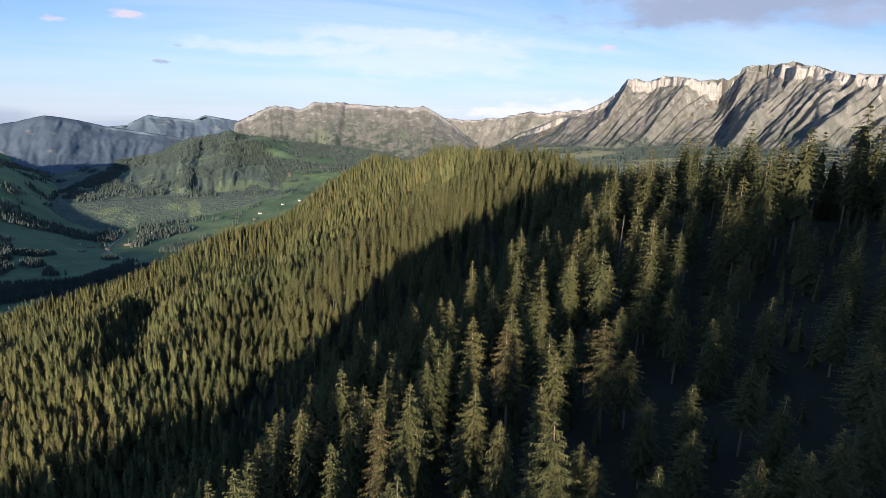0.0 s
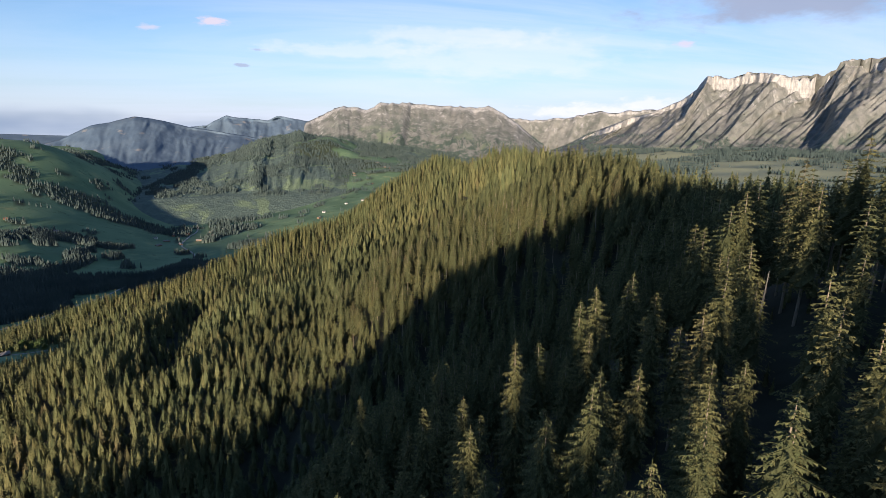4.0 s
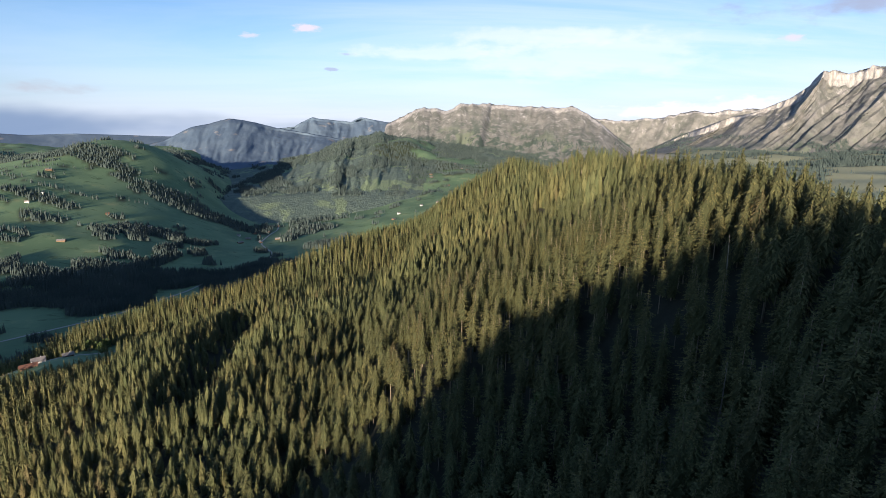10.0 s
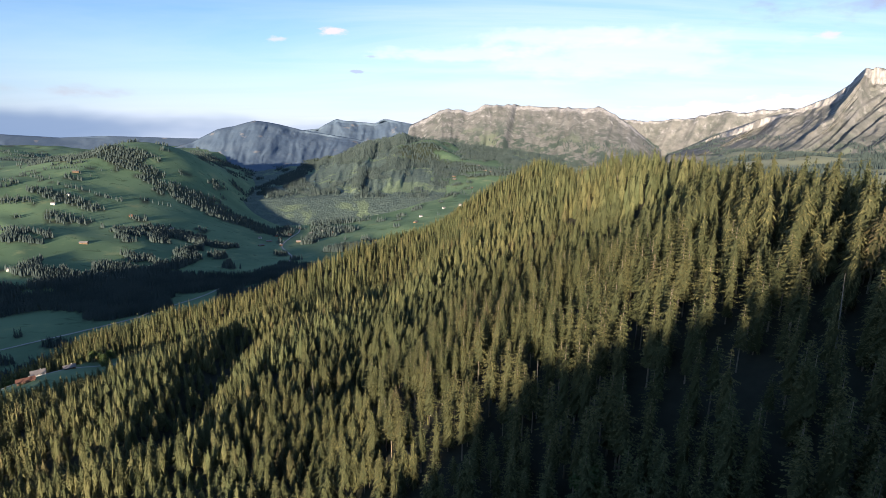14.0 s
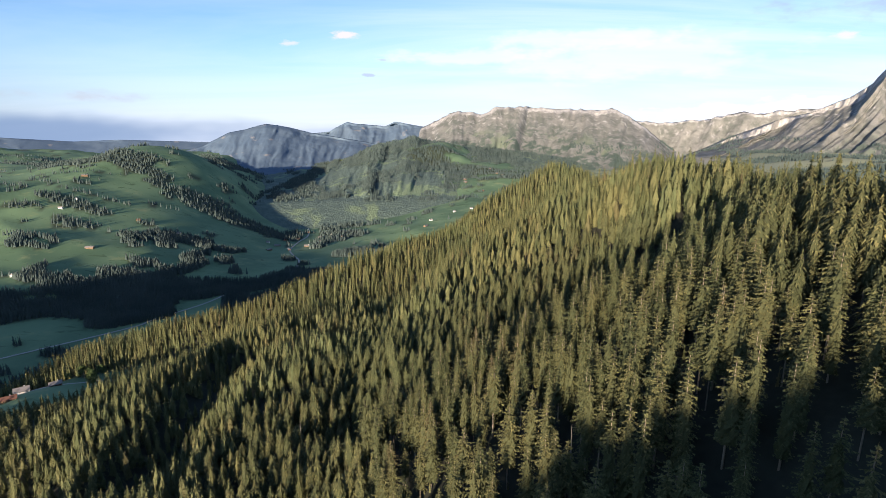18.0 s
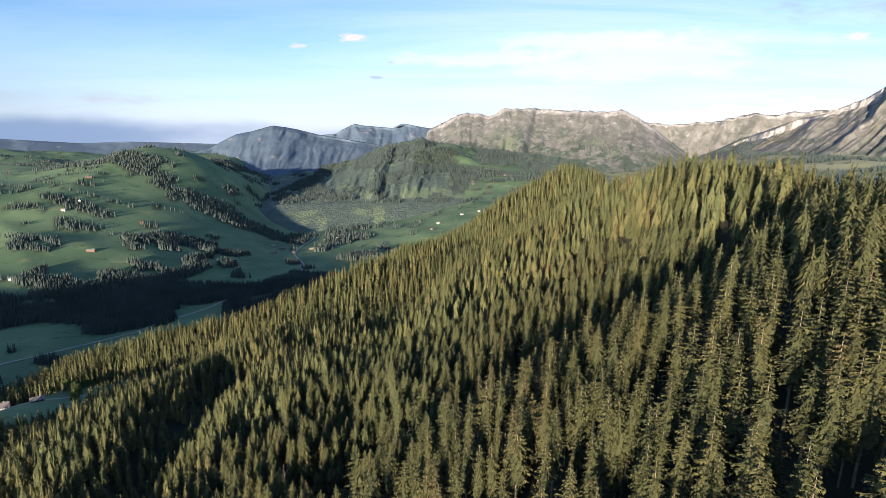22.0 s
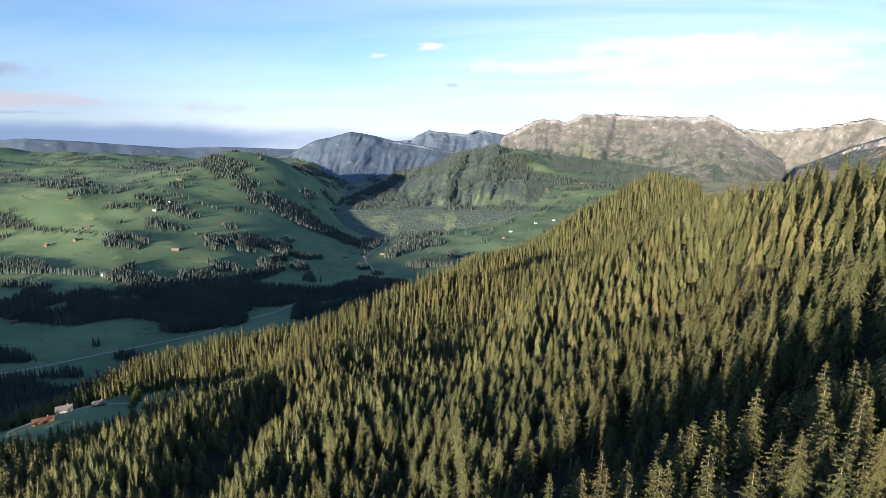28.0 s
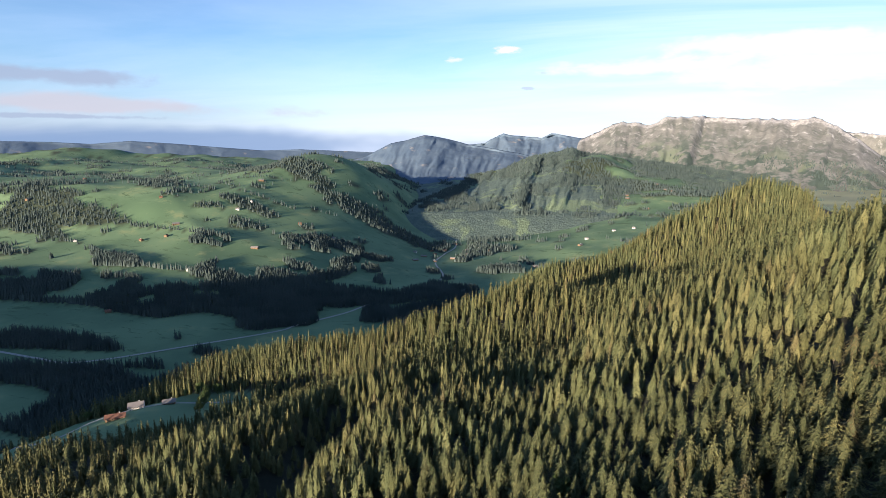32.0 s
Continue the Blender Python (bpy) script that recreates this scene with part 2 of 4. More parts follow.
def rough_noise(x, y, scale, octaves=4, seed=0, gain=0.5):
    """Smooth value noise on a lattice, -1 to 1, for arrays."""
    total, amp, norm = 0.0, 1.0, 0.0
    for o in range(octaves):
        u, v = x / scale + 17.3 * o + seed * 3.7, y / scale - 9.1 * o + seed * 1.9
        i, j = np.floor(u).astype(np.int64), np.floor(v).astype(np.int64)
        fu, fv = u - i, v - j
        fu, fv = fu * fu * (3 - 2 * fu), fv * fv * (3 - 2 * fv)

        def corner(a, b):
            h = (a * 374761393 + b * 668265263 + (seed + o) * 1442695) & 0x7FFFFFFF
            h = ((h ^ (h >> 13)) * 1274126177) & 0x7FFFFFFF
            return ((h ^ (h >> 16)) & 0xFFFF) / 32767.5 - 1

        total = total + amp * ((corner(i, j) * (1 - fu) + corner(i + 1, j) * fu) * (1 - fv)
                               + (corner(i, j + 1) * (1 - fu) + corner(i + 1, j + 1) * fu) * fv)
        norm += amp
        amp, scale = amp * gain, scale / 2.0
    return total / norm


CREST_Y = (-900, -400, -300, -230, -170, -110, -40, 30, 230, 300, 360, 450, 600, 750, 905, 1100, 1400, 1800)
CREST_X = (-200, -70, -30, 5, 35, 58, 92, 115, 122, 124, 130, 140, 165, 180, 195, 215, 260, 320)
CREST_Z = (60, 38, 32, 25, 19, 3, -8, -18, -14, -10, -27, -47, -66, -72, -44, -108, -240, -380)
DROP_D = (0, 60, 125, 165, 205, 270, 366, 500, 560, 720, 1000)
DROP_Z = (0, 32, 70, 103, 119, 133, 166, 182, 196, 310, 430)
AXIS = ((-2600, 300), (-1500, 560), (-900, 650), (-700, 700), (-580, 780), (-430, 1100), (-385, 1300), (-470, 1520),
        (-505, 1850), (-640, 2450), (-700, 3300), (-900, 5200))
TREE = 15.5
# hollows and knolls of the near slope: heights on a net of 60 m
KNOLL_X, KNOLL_Y, KNOLL_STEP = -330, 60, 60
KNOLLS = ((2, 2, 2, 4, 9, 10, 8, 11, 5),
          (3, 3, 2, 2, 11, 11, 3, 8, 1),
          (5, 5, 6, 4, 9, 8, -10, -9, -6),
          (8, 11, 14, 4, -1, -4, -34, -24, -7),
          (11, 18, 21, 5, -2, -4, -24, -14, -2),
          (12, 18, 23, 12, 8, 9, 3, 2, 2),
          (9, 12, 18, 20, 14, 9, 5, 3, 2),
          (6, 8, 13, 18, 13, 7, 4, 2, 2),
          (5, 6, 9, 10, 9, 5, 3, 2, 2))


def valley_side(x, y):
    """Distance from the valley's stream, positive on its far (western) side."""
    best, side = np.full(np.shape(x), 1e9), np.zeros(np.shape(x))
    for (ax, ay), (bx, by) in zip(AXIS[:-1], AXIS[1:]):
        dx, dy = bx - ax, by - ay
        t = np.clip(((x - ax) * dx + (y - ay) * dy) / (dx * dx + dy * dy), 0, 1)
        d = np.hypot(x - ax - t * dx, y - ay - t * dy)
        s = dx * (y - ay) - dy * (x - ax)
        side = np.where(d < best, np.sign(s), side)
        best = np.minimum(d, best)
    return best * side


def knolls(x, y):
    """Smooth swellings of the slope: cubic B-splines over the net KNOLLS."""
    out = np.zeros(np.shape(x))
    for j, row in enumerate(KNOLLS):
        v = np.abs((y - KNOLL_Y) / KNOLL_STEP - j)
        bv = np.where(v < 1, (4 - 6 * v ** 2 + 3 * v ** 3) / 6, np.where(v < 2, (2 - v) ** 3 / 6, 0))
        for i, h in enumerate(row):
            u = np.abs((x - KNOLL_X) / KNOLL_STEP - i)
            out = out + h * bv * np.where(u < 1, (4 - 6 * u ** 2 + 3 * u ** 3) / 6, np.where(u < 2, (2 - u) ** 3 / 6, 0))
    return out


SPUR_X = (-420, -300, -203, -174, -147, -114, -91, -61, -45)
SPUR_Z = (-192, -162, -124, -117, -106, -99, -89, -70, -120)


def spur(x, y):
    """An unseen wooded shoulder beside the flight's start, added to shade the slope."""
    top = np.interp(x, SPUR_X, SPUR_Z, left=-400, right=-400) - TREE + 1
    d = y + 70
    return top - np.where(d > 0, 0.55, 0.12) * np.abs(d)


def gully(x, y):
    """1 along the shaded gullies that run down the slope: behind the near stand, and further down beside the lower spur."""
    a = np.exp(-((y - 204 - 0.10 * (x - 40)) / 17) ** 2) * fade(x, -70, -10) * (1 - fade(x, 100, 140))
    b = np.exp(-((x + 143 + 0.05 * (y - 255)) / 19) ** 2) * fade(y, 165, 200) * (1 - fade(y, 325, 370))
    c = np.exp(-np.hypot((x + 15) / 9, (y - 360) / 15) ** 2)
    d = 0.8 * np.exp(-np.hypot((x - 22) / 16, (y - 735) / 50) ** 2) + 0.9 * np.exp(-np.hypot((x + 250) / 28, (y - 455) / 22) ** 2)
    return np.clip(a + b + c + d, 0, 1)


def tree_size(x, y):
    """Usual height of the spruces: tall on the near stand and the crest, low on the middle of the slope."""
    tall = fade(x, -40, 40) * (1 - fade(y, 190, 260))
    crest = fade(x, 60, 100)
    return 15.5 + 6.5 * np.maximum(tall, 0.5 * crest)


def ridge_height(x, y):
    cx, cz = np.interp(y, CREST_Y, CREST_X), np.interp(y, CREST_Y, CREST_Z)
    d = cx - x
    k = 0.62 + 0.38 * fade(y, -60, 60) + 0.38 * fade(-y, 130, 190)
    k = k + (1.05 - k) * fade(d, 90, 170) * (1 - fade(y, 20, 120)) + 0.22 * fade(d, 150, 250) * (1 - fade(y, -60, 90))
    left = np.interp(np.maximum(d, 0), DROP_D, DROP_Z) * k
    right = np.interp(np.maximum(-d, 0), (0, 40, 300, 900), (0, 8, 110, 150))
    z = cz - left - right - TREE - 3
    z = z - 20 * np.exp(-((x - 25) / 55) ** 2 - ((y - 35) / 60) ** 2)
    z = z - 13 * np.exp(-((x + 295) / 60) ** 2 - ((y - 325) / 70) ** 2)
    z = np.maximum(z, spur(x, y)) + knolls(x, y) + 11 * np.exp(-((x - 46) / 24) ** 2 - ((y + 78) / 26) ** 2)
    # the farm's shelf, and the fall of the ridge towards the stream beyond it
    z = z - 14 * gully(x, y) + 9 * np.exp(-((x + 355) / 60) ** 2 - ((y - 390) / 45) ** 2)
    z = z - (12 + 84 * fade(-x, 60, 330)) * fade(y, 560, 760)
    z = z + np.interp(x, (-470, -400, -350, -300, -140, -80, -20, 50), (0, 14, 19, 31, 34, 48, 36, 0)) * np.exp(-((y - 528) / 50) ** 2)
    return z + rough_noise(x, y, 90, 3, 5) * (5 + 5 * fade(y, 60, 160))


def land(x, y):
    x, y = np.asarray(x, float), np.asarray(y, float)
    s = valley_side(x, y)
    floor = np.interp(y, (300, 750, 1300, 1850, 2500, 5000), (-335, -342, -362, -394, -402, -392))
    ridge = ridge_height(x, y)
    # far bank: a wooded step, then rolling meadow rising to a hill
    up = fade(y, 1150, 1700)
    rise = np.interp(s, (40, 200, 345, 450, 700, 900, 1800), (0, 8, 47, 62, 115, 170, 190)) * (1 - up) + up * np.interp(s, (60, 285, 450, 700, 900, 1800), (0, 70, 120, 200, 205, 210))
    west = floor + rise + fade(s, 250, 800) * 34 * rough_noise(x * 0.7, y, 330, 3, 2)
    west = west + 166 * np.exp(-(np.abs(x + 1140) / 290) ** 2.2 - ((y - 2260) / 430) ** 2) * fade(s, 60, 300)
    west = west + 60 * fade(s, 800, 2000) * rough_noise(x, y, 480, 4, 8) + 75 * fade(s, 1400, 3000)
    # country east of the stream behind the ridge, and the plateau below the right-hand cliffs
    east = floor + (np.interp(-s, (30, 400, 1200), (0, 90, 130)) * (1 - up) + up * np.interp(-s, (40, 330, 700, 1200), (0, 16, 75, 130))) * (0.15 + 0.85 * fade(y, 1150, 1900))
    east = east + (265 + 130 * rough_noise(x, y, 300, 4, 14)) * np.exp(-(np.abs(x + 170) / np.where(x < -170, 270, 480)) ** 1.6) * fade(y, 2100, 3800)
    east = east + fade(-s, 60, 400) * 18 * rough_noise(x, y, 260, 3, 4)
    plateau = -150 + 18 * rough_noise(x, y, 300, 3, 6) + fade(x, 800, 3000) * 25
    shelf = fade(x, 300, 900) * fade(x / np.maximum(y + 40, 1), 0.44, 0.60) * np.where(y > 0, 1, 0) + np.where(y > 0, 0, 1) * fade(x, 300, 900)
    east = np.where(x > 0, np.maximum(east, plateau * shelf + east * (1 - shelf)), east)
    near = np.where(s > 0, west, east)
    z = np.where(s > 0, near, np.maximum(near * 1.0, ridge))
    # unseen hill across the valley's mouth behind the flight, shaped to shade the valley
    swell = np.interp(x, (-2600, -1450, -1350, -1250, -1100, -1000, -850, -700, -500), (295, 285, 285, 303, 300, 295, 285, 262, 0)) * np.exp(-((y + 620) / 260) ** 2)
    hill = np.where(swell > 10, -345 + swell, -999)
    return np.maximum(z, hill)


def wood_mask(x, y):
    """1 where there is forest, 0 on meadow."""
    s = valley_side(x, y)
    ridge = ridge_height(x, y) >= land(x, y) - 0.5
    farm = (((x + 370) * 0.74 + (y - 380) * 0.67) / 115) ** 2 + (((x + 370) * 0.67 - (y - 380) * 0.74) / 54) ** 2 < 1
    n = rough_noise(x * 0.5 + y * 0.15, y * 1.25, 210, 4, 11)
    bank = ((s > 205) & (s < 320 + 90 * n) & (rough_noise(x, y, 110, 3, 62) > -0.14) & (y < 1500)) | ((s > -130) & (s < 215) & (rough_noise(x * 0.55, y, 130, 3, 61) > 0.09) & (y < 1350))
    hedge = (np.abs(rough_noise(x * 0.6, y, 230, 2, 51)) < 0.022) & (s > 260) & (rough_noise(x, y, 90, 2, 52) > -0.15)
    west = (n > np.where((s < 330) & (y < 1150), 0.36, 0.29)) | bank | hedge
    hill = (np.exp(-((x + 1110) / 170) ** 2 - ((y - 1990) / 120) ** 2) > 0.5) | (np.exp(-((x + 900) / 110) ** 2 - ((y - 2150) / 420) ** 2) > 0.5)
    east = (n > np.where(x > 500, 0.12, 0.17)) & (s < -60)
    m = np.where(s > 0, west | (hill & (n > -0.1)), east | bank)
    foot = np.interp(y, CREST_Y, CREST_X) - x
    lower = (foot > 548) & (n < 0.12) & (y < 520)
    clump = (rough_noise(x * 0.8, y, 60, 3, 31) > 0.46) & (y > 900)
    return np.where(ridge, ~farm & ~lower, (m | clump) * 0.8).astype(float)


def grid_mesh(name, verts, rows, cols, wrap=False):
    i = np.arange(rows - 1)[:, None] * cols + np.arange(cols - (0 if wrap else 1))[None, :]
    j = (np.arange(cols - (0 if wrap else 1)) + 1) % cols
    i2 = np.arange(rows - 1)[:, None] * cols + j[None, :]
    quads = np.stack([i, i2, i2 + cols, i + cols], -1).reshape(-1, 4)
    return mesh_from(name, verts, quads)


def mesh_from(name, verts, faces, smooth=True):
    me = bpy.data.meshes.new(name)
    n, w = faces.shape
    me.vertices.add(len(verts))
    me.vertices.foreach_set("co", np.ascontiguousarray(verts[:, :3], np.float32).ravel())
    me.loops.add(n * w)
    me.loops.foreach_set("vertex_index", np.ascontiguousarray(faces, np.int32).ravel())
    me.polygons.add(n)
    me.polygons.foreach_set("loop_start", np.arange(0, n * w, w, dtype=np.int32))
    me.polygons.foreach_set("use_smooth", np.full(n, smooth))
    me.update(calc_edges=True)
    if verts.shape[1] > 3:
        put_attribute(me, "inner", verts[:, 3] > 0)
    if verts.shape[1] > 4:
        put_attribute(me, "tone", verts[:, 4])
    return me


def put_attribute(me, name, values):
    a = me.attributes.new(name, "FLOAT", "POINT")
    a.data.foreach_set("value", np.ascontiguousarray(values, np.float32))


def eroded(x, y, scale, octaves=6, seed=0, gain=0.55):
    """Sharp ribs and clefts at every scale, -1 to 1."""
    total, amp, norm = 0.0, 1.0, 0.0
    for o in range(octaves):
        total = total + amp * (1 - 2.6 * np.abs(rough_noise(x, y, scale, 1, seed + 5 * o)))
        norm += amp
        amp, scale = amp * gain, scale * 0.48
    return total / norm


angles = np.concatenate([np.radians(np.arange(-75, 75, 0.36)), np.radians(np.arange(75, 285, 3.0))])
radii = np.concatenate([np.arange(0, 600, 7.5) + 1.0, np.geomspace(600, 4950, 150)])
A, Rr = np.meshgrid(angles, radii)
gx, gy = (Rr * np.sin(A)).ravel(), (Rr * np.cos(A)).ravel() - 40
gz = land(gx, gy)
me = grid_mesh("ground", np.stack([gx, gy, gz], 1), len(radii), len(angles), wrap=True)
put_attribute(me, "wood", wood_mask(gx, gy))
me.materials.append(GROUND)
ground = tagged(new("ground", me), "alpine ground with wooded ridge, valley and green meadows", "ground", kind="structure")


# ---- mountains along the horizon ----
def mountain(name, label, paint, sky_az, sky_el, base_el, near, far, seed, cliff=0.0, ribs=0.10, rib_wide=2.0, skew=6.0, step=0.14, rows=70, trees=0.5, grain=30.0, pillars=0.02, crags=1.0):
    """A range seen from the ridge: its crest stands at radius far, its foot at radius near; ribs run down it aslant."""
    az = np.arange(sky_az[0], sky_az[-1] + step / 2, step)
    t = np.linspace(0, 1, rows)
    T, AZ = np.meshgrid(t, az, indexing="ij")
    ends = fade(AZ, az[0], az[0] + 1.2) * fade(-AZ, -az[-1], -az[-1] + 1.2)
    top = far * np.tan(np.radians(np.interp(AZ, sky_az, sky_el)))
    foot = near * np.tan(np.radians(base_el))
    u = AZ - skew * T
    ridged = eroded(u * 10 + 9 * rough_noise(AZ * 10, T * 30, 14, 3, seed + 41), T * grain, rib_wide * 10, 7, seed, 0.52)
    broad = rough_noise(u * 10, T * 4, rib_wide * 24, 2, seed + 7)
    room = fade(T, 0.0, 0.25) * (1 - fade(T, 0.93, 1.0))
    depth = far - near
    bands = rough_noise(u * 10, T * 2, rib_wide * 6, 2, seed + 31)
    rad = near + depth * T - (ridged * 0.6 + broad * 0.7 + bands * 0.6) * depth * ribs * room
    rad = rad - eroded(AZ * 10, T * 3, 9, 4, seed + 21, 0.6) * depth * pillars * fade(T, 0.70, 0.82) * (1 - fade(T, 0.95, 1.0))
    edge = 0.80 + 0.08 * broad + 0.05 * ridged + 0.015 * rough_noise(AZ * 10, T * 5, 4, 3, seed + 11)
    if cliff:
        cliff = cliff * np.clip(0.8 + 1.1 * rough_noise(AZ * 10, T * 2, 26, 3, seed + 5), 0.2, 1.6)
        low = (1 - cliff) * np.clip(T / edge, 0, 1) ** 1.25
        slope = low + cliff * (0.8 * fade(T, edge, edge + 0.035) + 0.2 * fade(T, edge + 0.03, 1.0))
    else:
        slope = T ** 1.2
    z = foot + (top - foot) * slope * ends
    z = -440 + (z + 440) * ends
    z = z + (top - foot) * 0.05 * crags * eroded(u * 10, T * 14, 9, 5, seed + 3, 0.6) * fade(T, 0.0, 0.3) * (1 - 0.7 * fade(T, 0.9, 1.0)) * ends
    a = np.radians(AZ)
    v = np.stack([rad * np.sin(a), rad * np.cos(a) - 40, z], -1)
    behind = v[-1:].copy()
    behind[..., :2] *= 1.03
    behind[..., 2] = -450
    front = v[:1].copy()
    front[..., :2] *= 0.84
    front[..., 2] = -440
    v = np.concatenate([front, v, behind]).reshape(-1, 3)
    me = grid_mesh(name, v, rows + 2, len(az))
    pad = np.zeros((1, len(az)))
    face = fade(T, edge - 0.012, edge) * (1 - fade(T, edge + 0.05, edge + 0.10)) if np.any(cliff) else pad + 0 * T
    for key, value in (("cliff", face), ("scree", fade(T, 0.25, 0.7)), ("trees", (1 - fade(T, trees - 0.2, trees + 0.1)))):
        put_attribute(me, key, np.concatenate([pad, value, pad]).ravel())
    me.materials.append(paint)
    SLOPES[name] = v
    return tagged(new(name, me), label, "mountain", kind="structure")


SLOPES = {}
mountain("mountain_plateau", "broad flat-topped limestone mountain with pale scree", ROCK,
         (-3.4, -2.0, -0.2, 1.4, 3.1, 4.5, 5.6, 8.8, 11.1, 14.7, 17.1, 17.6, 18.9, 20.7, 23, 25),
         (-1.5, -0.1, 0.72, 1.50, 1.45, 1.2, 1.84, 2.0, 1.84, 1.66, 1.59, 1.85, 1.2, 0.1, -1.8, -3), -6, 3300, 4550, 1, 0.08, 0.11, 2.6, 1.5, trees=0.62, crags=0.6)
mountain("mountain_cliff", "long limestone cliff mountain with ribbed grassy slopes", ROCK,
         (23.5, 26, 28.5, 32.6, 34.8, 37, 38.5, 39.2, 41.3, 42.5, 45.5, 46, 47.9, 48.4, 49.2, 49.4, 51, 53.4, 55.4, 57, 58.8, 66, 78),
         (-3.2, -2.2, -0.9, 0.78, 1.31, 2.33, 3.52, 4.55, 4.35, 4.85, 4.57, 4.36, 4.56, 4.4, 4.92, 5.5, 5.6, 5.83, 5.27, 4.7, 4.35, 4.6, 3),
         -2.9, 3150, 4350, 2, 0.24, 0.50, 8.0, 6.5, 0.10, 120, trees=0.30, grain=12.0, pillars=0.03, crags=1.0)
mountain("mountain_far_valley", "pale distant peaks at the head of the valley", ROCK, (18, 20, 21.9, 24.5, 26.5, 29.4, 30.3, 33, 36, 38),
         (0.2, 0.6, 0.3, 0.48, 0.64, 1.48, 1.17, 1.41, 1.5, 1.0), -4, 4300, 4800, 3, 0.05, 0.14, 2.0, 2.0, trees=0.3)
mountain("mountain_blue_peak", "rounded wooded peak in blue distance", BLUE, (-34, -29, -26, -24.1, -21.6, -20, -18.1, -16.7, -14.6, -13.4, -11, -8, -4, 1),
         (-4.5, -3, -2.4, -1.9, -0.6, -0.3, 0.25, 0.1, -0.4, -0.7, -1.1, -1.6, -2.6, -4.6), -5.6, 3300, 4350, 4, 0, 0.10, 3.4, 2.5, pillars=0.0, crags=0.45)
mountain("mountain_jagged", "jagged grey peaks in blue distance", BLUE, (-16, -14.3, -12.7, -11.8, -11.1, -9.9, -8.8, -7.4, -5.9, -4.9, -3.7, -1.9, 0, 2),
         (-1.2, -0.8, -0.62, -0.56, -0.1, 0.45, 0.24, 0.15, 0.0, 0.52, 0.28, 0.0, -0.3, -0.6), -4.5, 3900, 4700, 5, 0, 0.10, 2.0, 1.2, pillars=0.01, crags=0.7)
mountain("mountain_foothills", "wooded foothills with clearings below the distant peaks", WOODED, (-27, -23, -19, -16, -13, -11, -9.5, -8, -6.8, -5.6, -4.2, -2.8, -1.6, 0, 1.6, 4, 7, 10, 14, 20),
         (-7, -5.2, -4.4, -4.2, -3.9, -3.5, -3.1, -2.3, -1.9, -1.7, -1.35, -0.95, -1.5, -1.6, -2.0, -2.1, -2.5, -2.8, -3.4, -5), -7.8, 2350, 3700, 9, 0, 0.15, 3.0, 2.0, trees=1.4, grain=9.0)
mountain("mountain_hills", "low haze-blue hills along the far horizon", BLUE, (-78, -56, -52, -49, -46, -42, -39, -34.5, -31, -24, -20),
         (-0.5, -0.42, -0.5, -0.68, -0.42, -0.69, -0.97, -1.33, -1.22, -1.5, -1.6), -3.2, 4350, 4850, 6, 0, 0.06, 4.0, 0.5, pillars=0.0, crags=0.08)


# ---- spruces ----
def girth(depth, radius):
    """Crown radius at a depth below the tip: a slender point that widens to a full skirt."""
    return radius * (1 - math.exp(-depth / 5.5)) + 0.10


def core(rng, V, F, height, radius, clear, share, levels, sides):
    """The close inner mass of needles and twigs round the stem: a ragged cone."""
    n = len(V)
    for i in range(levels):
        t = i / levels
        h = height * (clear + (0.90 - clear) * t)
        r = share * girth(height * 0.9 - h, radius)
        for a in range(sides):
            q = r * (0.72 if (a + i) % 2 else 1.12) * rng.uniform(0.85, 1.15)
            V.append((q * math.cos(6.283 * a / sides), q * math.sin(6.283 * a / sides), h + rng.uniform(-0.5, 0.1)))
    V.append((0, 0, height * 0.90))
    top = n + levels * sides
    for i in range(levels):
        for a in range(sides):
            p, q = n + i * sides + a, n + i * sides + (a + 1) % sides
            if i == levels - 1:
                F.append((p, q, top))
            else:
                F += [(p, q, q + sides), (p, q + sides, p + sides)]


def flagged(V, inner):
    """Vertices with a fourth column: 1 inside the crown, darker for twigs and gap shade."""
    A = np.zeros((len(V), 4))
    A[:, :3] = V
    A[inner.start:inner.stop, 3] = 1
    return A


